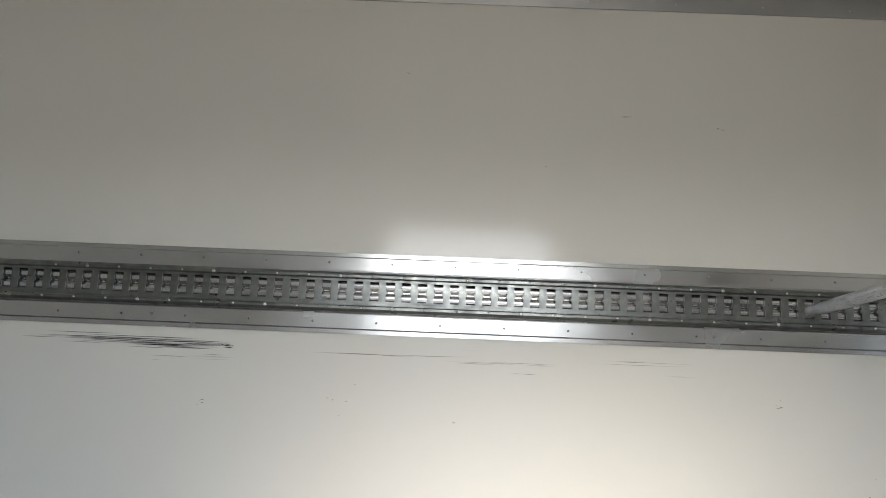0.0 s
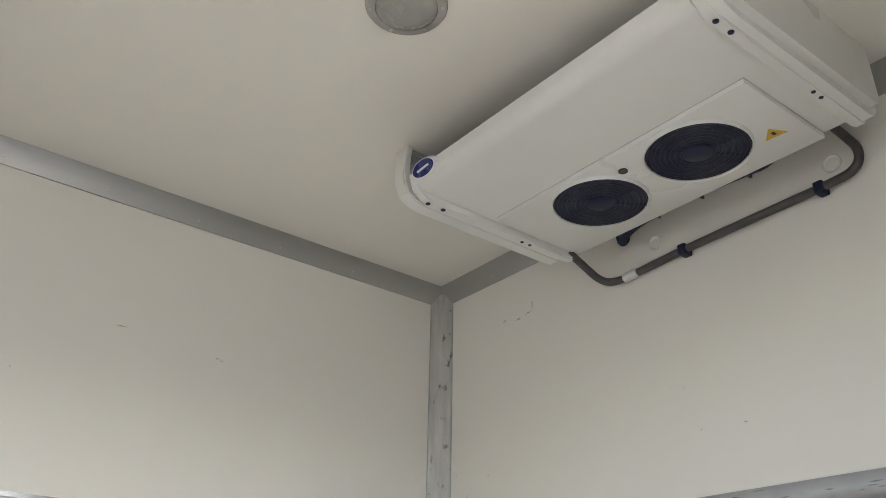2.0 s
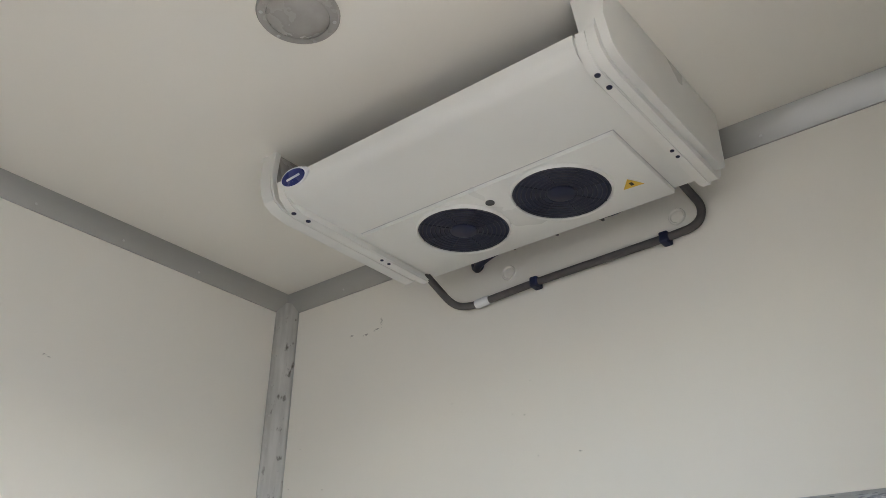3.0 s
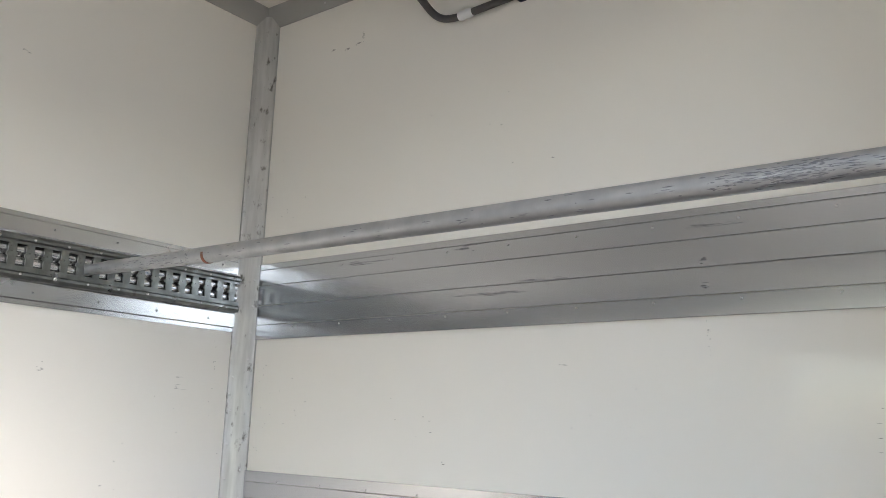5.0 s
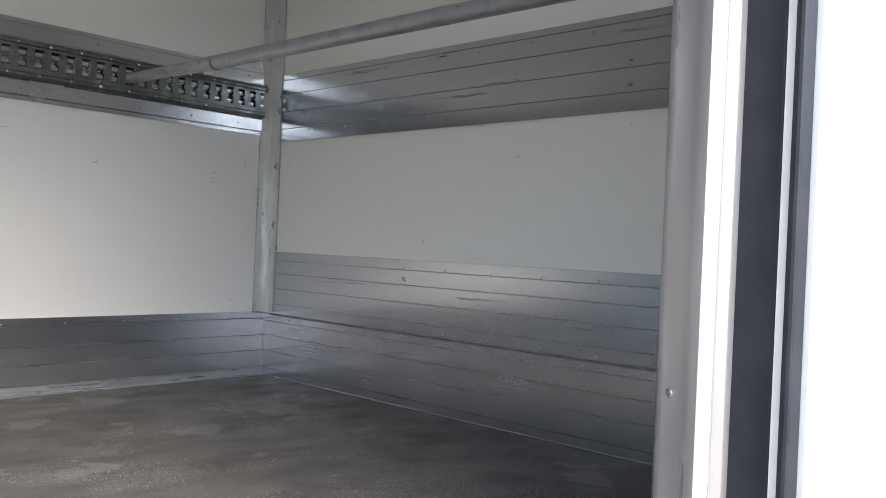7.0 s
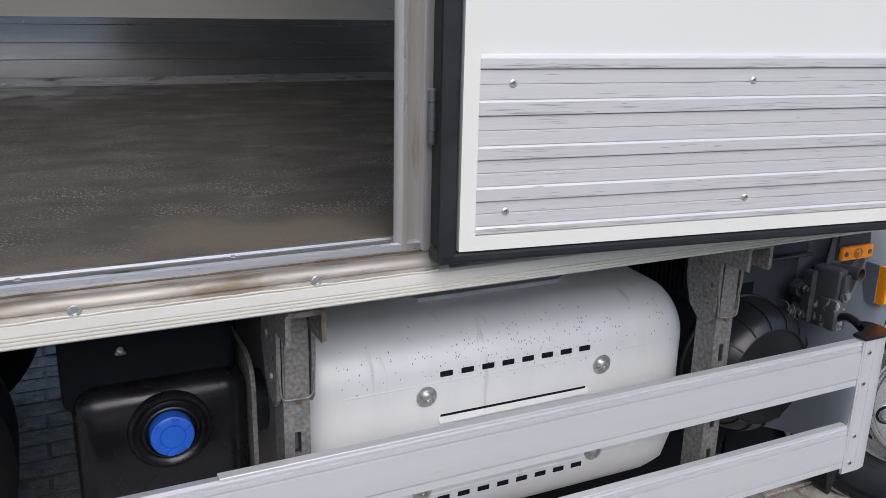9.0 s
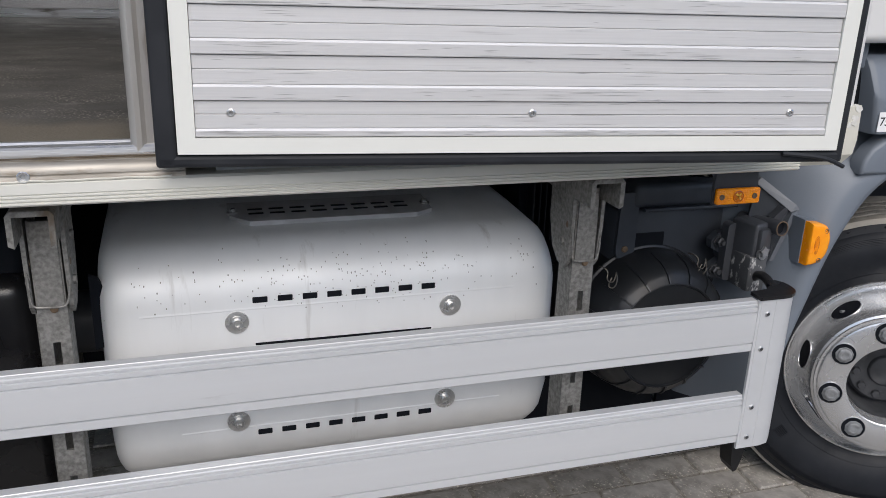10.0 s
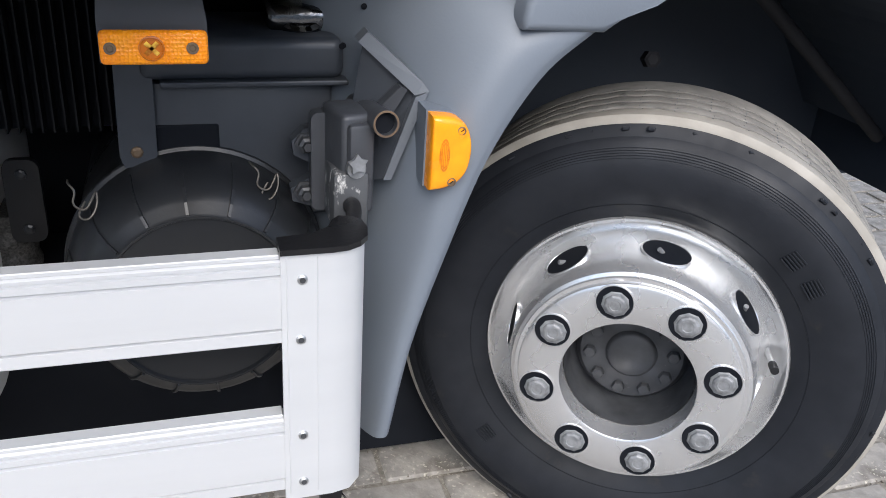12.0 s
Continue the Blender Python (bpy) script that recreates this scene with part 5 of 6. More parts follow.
part("arm", prism(bmesh.new(), [(-0.40, 0.845), (-0.43, 0.842), (-0.446, 0.826), (-0.444, 0.808), (-0.425, 0.797), (-0.418, 0.78), (-0.43, 0.772), (-0.448, 0.762), (-0.446, 0.744), (-0.42, 0.735), (-0.40, 0.74)], "y", -0.17, -0.15), "chassis", blk)
for x, z in ((-0.428, 0.824), (-0.430, 0.758)):
    part("bolt", lathe(bmesh.new(), [(0.015, 0), (0.015, 0.004), (0.011, 0.004), (0.011, 0.014), (0.007, 0.016), (0.006, 0.022), (0, 0.022)], 6, towards((x, -0.17, z), (0, -1, 0))), "hub", blk)
star = bmesh.new()
prism(star, [(0.013 * (1 if k % 2 == 0 else 0.6) * math.cos(radians(36 * k + 20)), 0.013 * (1 if k % 2 == 0 else 0.6) * math.sin(radians(36 * k + 20))) for k in range(10)], "z", 0.006, 0.012, towards((-0.381, -0.254, 0.825), (0.15, -1, 0.1)))
lathe(star, [(0.012, 0), (0.012, 0.007), (0, 0.007)], 16, towards((-0.381, -0.253, 0.818), (0.15, -1, 0.1)))
part("star_knob", star, "nut", blk)
part("neck", tube(bmesh.new(), bend([(-0.402, -0.33, 0.772), (-0.390, -0.30, 0.778), (-0.387, -0.268, 0.780), (-0.387, -0.235, 0.752)], 5, 0.03), 0.0095, 16), "black_plastic", blk, smooth=True)
part("tube_end", lathe(bmesh.new(), [(0.0165, -0.12), (0.0165, 0.0), (0.0135, 0.0), (0.0135, -0.12)], 28, towards((-0.347, -0.266, 0.876), (0.10, -1, 0.10)), close=True), "hinge_grey", blk, smooth=True)
part("tube_bore", lathe(bmesh.new(), [(0.0135, -0.014), (0.0135, -0.010), (0, -0.010)], 20, towards((-0.347, -0.266, 0.876), (0.10, -1, 0.10))), "black", blk)
part("tube_mouth", lathe(bmesh.new(), [(0.0138, -0.10), (0.0138, 0.0006), (0.0162, 0.0006), (0.0162, -0.002), (0.0136, -0.0022), (0.0132, -0.10)], 28, towards((-0.347, -0.266, 0.876), (0.10, -1, 0.10)), close=True), "brown", blk, "rusty open tube end", smooth=True)

# ---------------------------------------------------------------- air filter and chassis
filt = thing("air_filter", "black ribbed plastic air filter canister", "air filter", at=outside(-0.508, -0.09, 0.65))
fc = towards((-0.514, -0.165, 0.594), (0, -1, 0)) @ Matrix.Diagonal((0.9, 0.9, 1, 1))
part("canister", lathe(bmesh.new(), [(0.163, -0.35), (0.163, -0.06), (0.170, -0.057), (0.1715, -0.054), (0.170, -0.051), (0.1655, -0.049), (0.165, -0.02), (0.161, 0.0), (0.157, 0.014), (0.149, 0.031), (0.136, 0.044), (0.124, 0.050), (0.121, 0.0535), (0.118, 0.053), (0.116, 0.049), (0, 0.048)], 64, fc), "filter_black", filt, smooth=True)
for k in range(16):
    part("rib", prism(bmesh.new(), [(0.119, 0.048), (0.1245, 0.0535), (0.138, 0.0468), (0.1515, 0.0325), (0.1595, 0.015), (0.167, -0.02), (0.14, 0.0), (0.119, 0.04)], "y", -0.0018, 0.0018, fc @ pose(0, 0, 0, 0, 0, 22.5 * k + 5)), "filter_black", filt)
for c in (Vector((-0.438, -0.168, 0.718)), Vector((-0.632, -0.168, 0.706))):
    part("wire_clip", tube(bmesh.new(), bend([c + Vector(v) for v in ((-0.014, 0.012, 0.022), (-0.012, -0.008, 0.026), (-0.004, -0.012, 0.018), (-0.010, -0.016, 0.004), (0.004, -0.018, -0.004), (0.012, -0.012, 0.010), (0.016, -0.004, 0.016), (0.016, -0.014, 0.0), (0.006, -0.02, -0.014), (-0.006, -0.016, -0.010), (0.004, -0.012, 0.006))], 5, 0.009), 0.0012, 7), "wire", filt, smooth=True)
ch = thing("chassis_frame", "dusty dark chassis beams, with near-black solids filling the shade under the body", "chassis", at=outside(-0.6, 0.2, 0.8))
for y in (0.40, 1.20):
    part("beam", prism(bmesh.new(), [(y, 0.70), (y + 0.07, 0.70), (y + 0.07, 0.71), (y + 0.01, 0.71), (y + 0.01, 0.91), (y + 0.07, 0.91), (y + 0.07, 0.92), (y, 0.92)], "x", -4.55, 0.9), "chassis", ch)
for x in (-4.4, -3.6, -2.3, -1.0, 0.4):
    part("cross_member", B(x, x + 0.06, 0.40, 1.27, 0.74, 0.88, 0.004), "chassis", ch)
# Near-black solids fill the shaded space between and behind the guard rails.
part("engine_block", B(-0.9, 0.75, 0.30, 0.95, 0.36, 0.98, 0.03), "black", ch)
part("air_reservoir", lathe(bmesh.new(), [(0.0, -0.03), (0.10, -0.015), (0.15, 0.02), (0.165, 0.06), (0.165, 0.52), (0.15, 0.56), (0.0, 0.60)], 36, towards((-0.95, 0.14, 0.36), (1, 0, 0))), "black", ch, "near-black drum filling the shaded space", smooth=True)
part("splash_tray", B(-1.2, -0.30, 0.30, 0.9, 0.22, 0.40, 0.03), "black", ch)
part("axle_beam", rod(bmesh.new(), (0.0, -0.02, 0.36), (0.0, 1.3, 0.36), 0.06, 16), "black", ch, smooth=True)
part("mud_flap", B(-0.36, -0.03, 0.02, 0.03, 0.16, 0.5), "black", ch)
duct = thing("intake_duct", "dark grey plastic air intake duct above the filter", "air duct", at=HERE)
part("upper_duct", B(-0.625, -0.372, -0.135, 0.05, 0.895, 0.948, 0.014, 4), "chassis", duct, smooth=True)
part("lower_duct", B(-0.655, -0.385, -0.118, 0.06, 0.70, 0.890, 0.008, 2), "chassis", duct, smooth=True)
part("duct_lip", B(-0.60, -0.368, -0.142, -0.11, 0.889, 0.896, 0.002), "chassis", duct)
part("duct_slot", B(-0.612, -0.532, -0.120, -0.10, 0.80, 0.836, 0.003), "black", duct)
part("mount_strip", prism(bmesh.new(), [(-0.652, 0.93), (-0.608, 0.93), (-0.610, 0.80), (-0.618, 0.785), (-0.65, 0.785), (-0.655, 0.80)], "y", -0.130, -0.122), "chassis", duct)
part("mount_bolt", dome(bmesh.new(), (-0.634, -0.13, 0.805), (0, -1, 0), 0.008, 8), "brown", duct)
for k in range(11):
    x = -0.80 + 0.0145 * k
    part("fin", B(x - 0.0012, x + 0.0012, -0.01, 0.10, 0.795, 0.98), "wheel_black", duct)
part("fin_core", B(-0.82, -0.64, 0.03, 0.12, 0.79, 1.0), "black", duct)
part("bellows_hose", lathe(bmesh.new(), [(0.055 + 0.006 * (1 if i % 4 in (1, 2) else 0), 0.0095 * i) for i in range(19)], 28, towards((-0.835, 0.03, 0.50), (0.05, 0.05, 1)) @ Matrix.Diagonal((0.7, 0.7, 1, 1))), "bellows", duct, smooth=True)
hp = part("hose_plate", prism(bmesh.new(), rounded(-0.812, -0.766, 0.645, 0.765, 0.014), "y", -0.03, -0.018), "black_plastic", duct)
for z in (0.665, 0.745):
    part("bolt", dome(bmesh.new(), (-0.789, -0.03, z), (0, -1, 0), 0.008, 8), "filter_black", hp)
part("filler_cap", lathe(bmesh.new(), [(0.03, 0), (0.03, 0.012), (0.024, 0.016), (0.020, 0.012), (0, 0.013)], 28, towards((-0.42, -0.07, 0.948), (0, -0.35, 1))), "foil", duct, "shiny foil wrapped filler cap", smooth=True)
part("foil_wrap", B(-0.465, -0.372, -0.09, 0.02, 0.945, 0.978, 0.012, 3), "foil", duct, smooth=True)

# marker lamps
def marker():
    m = thing("side_marker_lamp", "amber rectangular side marker lamp on a grey bracket", "marker lamp", at=outside(-0.54, -0.40, 0.92))
    mx0, mx1, my, mz0, mz1 = -0.580, -0.499, -0.405, 0.9055, 0.932
    part("bracket", prism(bmesh.new(), [(mx0 - 0.001, 0.905), (mx1 + 0.001, 0.905), (mx1, 0.94), (mx1 - 0.007, 0.985), (mx0 + 0.004, 0.985), (mx0 - 0.001, 0.94)], "y", -0.394, -0.388), "chassis", m)
    ln = part("lens", B(mx0, mx1, my, -0.394, mz0, mz1, 0.004, 3), "orange", m, "amber moulded lens", smooth=True)
    for x in (-0.572, -0.511):
        part("screw", lathe(bmesh.new(), [(0.0048, 0), (0.0046, 0.0012), (0.0028, 0.0012), (0.0022, 0.0003), (0, 0.0003)], 14, towards((x, my, 0.919), (0, -1, 0))), "brown", ln)
    bulb = part("bulb", lathe(bmesh.new(), [(0.0098, 0), (0.0098, 0.0012), (0.0088, 0.0016), (0.0080, 0.0006), (0, 0.0006)], 24, towards((-0.5415, my, 0.919), (0, -1, 0))), "amber_core", ln, smooth=True)
    for a in (45, 135):
        part("filament_bar", B(-0.0066, 0.0066, -0.0018, 0.0018, 0.0006, 0.0014, 0.0004, 1, towards((-0.5415, my, 0.919), (0, -1, 0)) @ pose(0, 0, 0, 0, 0, a)), "orange_dark", bulb)


marker()

# ---------------------------------------------------------------- cab fender
fend = thing("truck_cab", "white truck cab with a grey blue moulded wheel fender", "truck cab", at=outside(-0.2, -0.26, 0.85))
FY = -0.262
# arch line from the foot up over the wheel
arch = [(-0.301, 0.402), (-0.277, 0.53), (-0.239, 0.654), (-0.200, 0.762), (-0.149, 0.849), (-0.100, 0.895), (-0.033, 0.94), (0.05, 0.972), (0.16, 0.985), (0.30, 0.965), (0.44, 0.91), (0.56, 0.81), (0.66, 0.66)]
outer = [(-0.40, 0.392), (-0.38, 0.56), (-0.372, 0.76), (-0.372, 0.93), (-0.34, 1.01), (-0.25, 1.0), (-0.12, 1.0), (0.03, 1.02), (0.16, 1.03), (0.32, 1.02), (0.50, 1.0), (0.66, 0.92), (0.78, 0.75)]
back = [0.16, 0.18, 0.19, 0.19, 0.17, 0.11, 0.06, 0.05, 0.05, 0.05, 0.05, 0.05, 0.05]


bm = bmesh.new()
cols = []
for (ax, az), (ox, oz), (dp,) in zip(finer(arch), finer(outer), finer(back)):
    row = []
    prof = [(0.0, FY + 0.06), (0.0, FY + 0.004), (0.025, FY - 0.005), (0.08, FY - 0.009), (0.2, FY - 0.003), (0.34, FY + 0.16 * dp), (0.5, FY + 0.42 * dp), (0.75, FY + 0.75 * dp), (1.0, FY + dp), (0.97, FY + dp + 0.012)]
    for u, y in finer(prof, 3):
        row.append(bm.verts.new((ax + (ox - ax) * u, y, az + (oz - az) * u)))
    cols.append(row)
for p, q in zip(cols, cols[1:]):
    for i in range(len(p) - 1):
        bm.faces.new((p[i], p[i + 1], q[i + 1], q[i]))
bm.faces.new(cols[0])
part("arch", bm, "fender", fend, smooth=True)
bm = bmesh.new()
lip = [(-0.1757, 0.907), (-0.0825, 0.9045), (-0.060, 0.9225), (-0.031, 0.9425), (0.010, 0.9585), (0.05, 0.9725), (0.083, 0.979), (0.16, 0.986), (0.16, 1.0), (-0.085, 1.0), (-0.1105, 0.985), (-0.137, 0.973), (-0.160, 0.957), (-0.1745, 0.936), (-0.178, 0.916)]
prism(bm, lip, "y", FY - 0.0150, FY + 0.02)
bm.faces.ensure_lookup_table()
bmesh.ops.bevel(bm, geom=[e for e in bm.edges if all(v.co.y < FY for v in e.verts)], offset=0.009, segments=4, profile=0.5, affect="EDGES")
part("arch_lip", bm, "fender", fend, "raised pad of the fender lip", smooth=True)
part("inner_liner", prism(bmesh.new(), [(float(a), float(b)) for a, b in finer(arch)] + [(0.69, 0.66), (0.58, 0.83), (0.45, 0.93), (0.30, 0.985), (0.16, 1.005), (0.05, 0.992), (-0.04, 0.96), (-0.11, 0.91), (-0.16, 0.86), (-0.21, 0.77), (-0.25, 0.66), (-0.29, 0.53), (-0.31, 0.415)], "y", FY + 0.055, 0.30), "liner", fend)
face = [(FY - 0.018, 0.985), (FY - 0.0215, 0.9865), (FY - 0.022, 0.990), (FY - 0.022, 1.045), (FY - 0.0212, 1.053), (FY - 0.0175, 1.062), (FY - 0.004, 1.100), (FY + 0.004, 1.116), (FY + 0.016, 1.126)]
bm = bmesh.new()
rings = []
for x, dy in ((-0.172, 0.20), (-0.172, 0.012), (-0.170, 0.005), (-0.165, 0.0013), (-0.158, 0.0), (0.3, 0.0), (1.1, 0.0)):
    rings.append([bm.verts.new((x - (0.16 * (z - 0.985) if x < 0 else 0.0), y + dy, z)) for y, z in face])
for p, q in zip(rings, rings[1:]):
    for k in range(len(face) - 1):
        bm.faces.new((p[k], p[k + 1], q[k + 1], q[k]))
bottom, top = [r[0] for r in rings[1:]], [r[-1] for r in rings[1:]]
for edge in (bottom, top[::-1]):
    far = [bm.verts.new((v.co.x, 0.2, v.co.z)) for v in edge]
    for k in range(len(edge) - 1):
        bm.faces.new((edge[k], edge[k + 1], far[k + 1], far[k]))
bmesh.ops.recalc_face_normals(bm, faces=bm.faces)
part("step_panel", bm, "fender", fend, smooth=True)
# Black box stands for the shaded recess beside the step panel.
part("panel_gap", B(-0.34, -0.180, FY + 0.02, 0.15, 0.995, 1.100, 0.008), "black", fend)
part("step_support", B(-0.34, -0.186, FY + 0.012, 0.15, 1.100, 1.16, 0.008), "fender", fend, smooth=True)
for x, z in ((-0.34, 0.86), (-0.315, 0.905), (-0.29, 0.94)):
    part("clip_hole", lathe(bmesh.new(), [(0.0035, -0.004), (0.0035, 0.002), (0, 0.002)], 10, towards((x, FY + 0.13, z), (-0.5, -0.86, 0))), "black", fend)
part("well_back", B(-0.3, 1.2, 0.26, 0.30, 0.50, 1.1), "liner", fend)
part("well_front", B(0.70, 0.74, -0.22, 0.30, 0.55, 1.05), "liner", fend)
part("brace_rod", rod(bmesh.new(), (0.17, -0.06, 0.99), (0.655, 0.05, 0.655), 0.011, 12), "wheel_black", fend, smooth=True)
part("cab_mount_nut", lathe(bmesh.new(), [(0.013, 0), (0.013, 0.02), (0.008, 0.022), (0, 0.022)], 6, towards((0.14, 0.0, 0.81), (-0.2, -1, 0.2))), "wheel_black", fend)
cabp = fend
part("skin", B(-0.273, 1.2, -0.293, 1.9, 1.149, 2.9, 0.018, 4), "body_white", cabp, smooth=True)
part("seam", B(-0.030, -0.0245, -0.2938, -0.28, 1.152, 1.4), "black", cabp)
part("bolt", dome(bmesh.new(), (-0.260, -0.2935, 1.168), (0, -1, 0), 0.005), "nut", cabp)
lab = tagged(part("pressure_label", B(-0.171, -0.094, FY - 0.0236, FY - 0.0222, 0.991, 1.027), "label"), "small white label reading 750 kPa", "label")
lab.matrix_basis = outside(-0.2, -0.26, 0.85)
txt = bpy.data.curves.new("label_text", "FONT")
txt.body, txt.size, txt.align_x, txt.align_y = "750 kPa", 0.0225, "CENTER", "CENTER"
txt.extrude = 0.0002
txt.offset = 0.00012
txt.materials.append(M["ink"])
to = new("text", txt)
to.matrix_basis = Matrix.Translation((-0.1325, FY - 0.0238, 1.009)) @ pose(0, 0, 0, 90, 0, 0)
to.parent = lab
tagged(to, "black printed pressure text")

lampb = thing("fender_turn_lamp", "amber rounded turn signal lamp on the fender", "turn lamp", at=HERE)
pts = [(-0.300, 0.801), (-0.282, 0.803), (-0.265, 0.810), (-0.254, 0.824), (-0.2495, 0.844), (-0.2505, 0.864), (-0.258, 0.882), (-0.272, 0.891), (-0.300, 0.894)]
bm = bmesh.new()
cx, cz = -0.279, 0.8475
rings = []
for y, k in ((-0.276, 1.0), (-0.292, 1.0), (-0.2968, 0.985), (-0.2995, 0.95), (-0.3010, 0.89), (-0.3020, 0.70), (-0.3026, 0.44), (-0.3028, 0.2)):
    rings.append([bm.verts.new((cx + (x - cx) * k, y, cz + (z - cz) * k)) for x, z in (finer(pts, 3))])
for p, q in zip(rings, rings[1:]):
    for i in range(len(p)):
        j = (i + 1) % len(p)
        bm.faces.new((p[i], p[j], q[j], q[i]))
bm.faces.new(rings[-1])
ll = part("lens", bm, "orange_smooth", lampb, "amber moulded lens", smooth=True)
part("base", prism(bmesh.new(), [(x - 0.002 if x < -0.29 else x + 0.0015, z + (z - 0.85) * 0.035) for x, z in pts], "y", -0.2765, -0.20), "fender", lampb)
part("bulb_shadow", lathe(bmesh.new(), [(0.0125, -0.002), (0.0115, 0.0004), (0.0085, 0.0010), (0.0065, 0.0006), (0, 0.0005)], 24, towards((-0.284, -0.3025, 0.847), (0, -1, 0)) @ Matrix.Diagonal((0.55, 1.75, 1, 1))), "amber_core", ll, smooth=True)
for k in range(5):
    x = -0.2885 + 0.0022 * k
    part("lens_flute", rod(bmesh.new(), (x, -0.3026, 0.829 + 0.002 * abs(k - 2)), (x, -0.3026, 0.865 - 0.002 * abs(k - 2)), 0.0009, 6), "orange_smooth", ll, smooth=True)
for x, z in ((-0.2645, 0.876), (-0.273, 0.8125)):
    sc = part("screw", lathe(bmesh.new(), [(0.0056, -0.004), (0.0056, 0.0012), (0.0042, 0.0016), (0.0038, 0.0006), (0, 0.0006)], 14, towards((x, -0.3006, z), (0, -1, 0))), "brown", ll)
    part("screw_slot", B(-0.0028, 0.0028, -0.0006, 0.0006, 0.0004, 0.0012, 0, 1, towards((x, -0.3006, z), (0, -1, 0)) @ pose(0, 0, 0, 0, 0, 35)), "black", sc)
stay = thing("fender_stay", "grey plastic stay plate beside the fender", "stay plate", at=HERE)
def slab(pts, off):
    """A flat plate through points, with a thickness vector."""
    b2 = bmesh.new()
    lo = [b2.verts.new(p) for p in pts]
    hi = [b2.verts.new(Vector(p) + Vector(off)) for p in pts]
    b2.faces.new(lo)
    b2.faces.new(hi[::-1])
    for i in range(len(pts)):
        j = (i + 1) % len(pts)
        b2.faces.new((lo[i], hi[i], hi[j], lo[j]))
    return b2


part("stay_plate", slab([(-0.298, -0.232, 0.902), (-0.360, -0.184, 0.953), (-0.388, -0.184, 0.77), (-0.340, -0.230, 0.793)], (0.002, 0.008, 0)), "chassis", stay)
part("stay_rim", slab([(-0.289, -0.240, 0.907), (-0.295, -0.236, 0.916), (-0.354, -0.186, 0.967), (-0.366, -0.186, 0.955), (-0.305, -0.236, 0.901)], (0, 0.022, 0.002)), "stay_grey", stay)
part("stay_edge", slab([(-0.289, -0.240, 0.907), (-0.331, -0.235, 0.793), (-0.341, -0.235, 0.793), (-0.305, -0.238, 0.899)], (0, 0.022, 0)), "stay_grey", stay)
part("gusset", slab([(-0.346, -0.232, 0.888), (-0.324, -0.236, 0.912), (-0.315, -0.236, 0.908), (-0.330, -0.232, 0.880)], (0, 0.02, 0)), "hinge_grey", stay)

# ---------------------------------------------------------------- front wheel, steered outwards
WC = Vector((0.03, -0.254, 0.43))
WM = Matrix.Translation(WC) @ Matrix(((0.84, 0, -0.541), (-0.541, 0, -0.84), (0, 1, 0))).to_4x4()
# local x runs forwards, y up, z outwards from the nut plane
RT = 0.352
wheel = part("front_wheel", lathe(bmesh.new(), [(0.206, -0.082), (0.2135, -0.075), (0.226, -0.067), (0.25, -0.054), (0.28, -0.047), (0.303, -0.049), (0.322, -0.059), (0.332, -0.069), (0.335, -0.075), (0.332, -0.277), (0.30, -0.29), (0.25, -0.287), (0.21, -0.255), (0.2, -0.225)], 96, caps=False), "tyre", fend, "truck front wheel turned outwards, with a silver rim", True)
wheel.matrix_basis = fend.matrix_basis.inverted() @ outside(0.03, -0.254, 0.43) @ WM
wp = lambda name, bmx, mat, parent=None, label="", smooth=True: part(name, bmx, mat, parent or wheel, label, smooth)


def tread_rib(z0, z1, zig0, zig1):
    """One rib round the tyre; the edges beside a groove run in a zigzag."""
    b2, n, rings = bmesh.new(), 288, []
    for i in range(n):
        a = 2 * math.pi * i / n
        q = 0.0021 * (1 if i % 6 < 3 else -1) + 0.0006 * math.sin(17 * a)
        e0, e1 = z0 + q * zig0, z1 + q * zig1
        prof = [(RT - 0.011, e0), (RT - (0.008 if not zig0 else 0.0006), e0 - 0.0004), (RT, e0 - (0.007 if not zig0 else 0.0018)), (RT, e1 + (0.007 if not zig1 else 0.0018)), (RT - (0.008 if not zig1 else 0.0006), e1 + 0.0004), (RT - 0.011, e1)]
        rings.append([b2.verts.new((r * math.cos(a), r * math.sin(a), z)) for r, z in prof])
    for p, q in zip(rings, rings[1:] + rings[:1]):
        for i in range(len(p) - 1):
            b2.faces.new((p[i], q[i], q[i + 1], p[i + 1]))
    return b2


wp("groove_floor", lathe(bmesh.new(), [(RT - 0.010, -0.078), (RT - 0.010, -0.268)], 96, caps=False), "wheel_black", None, "dark tread grooves")
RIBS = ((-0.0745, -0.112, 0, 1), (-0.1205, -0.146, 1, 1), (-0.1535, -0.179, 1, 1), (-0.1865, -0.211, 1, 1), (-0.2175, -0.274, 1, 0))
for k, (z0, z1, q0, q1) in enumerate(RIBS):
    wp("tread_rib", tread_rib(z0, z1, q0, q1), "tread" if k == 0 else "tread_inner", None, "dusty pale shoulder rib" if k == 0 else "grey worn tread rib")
wp("shoulder", lathe(bmesh.new(), [(0.326, -0.064), (0.337, -0.0685), (0.3425, -0.0722), (0.3415, -0.0752)], 120, caps=False), "tyre", None, "black worn tyre shoulder", True)
for r, h in ((0.3035, -0.0494), (0.3065, -0.0507), (0.3095, -0.0522), (0.3125, -0.0538), (0.3155, -0.0554), (0.236, -0.0615)):
    wp("sidewall_line", lathe(bmesh.new(), [(r - 0.0008, h - 0.003), (r, h + 0.0009), (r + 0.0008, h - 0.003)], 96, caps=False), "tyre")
rs = random.Random(8)
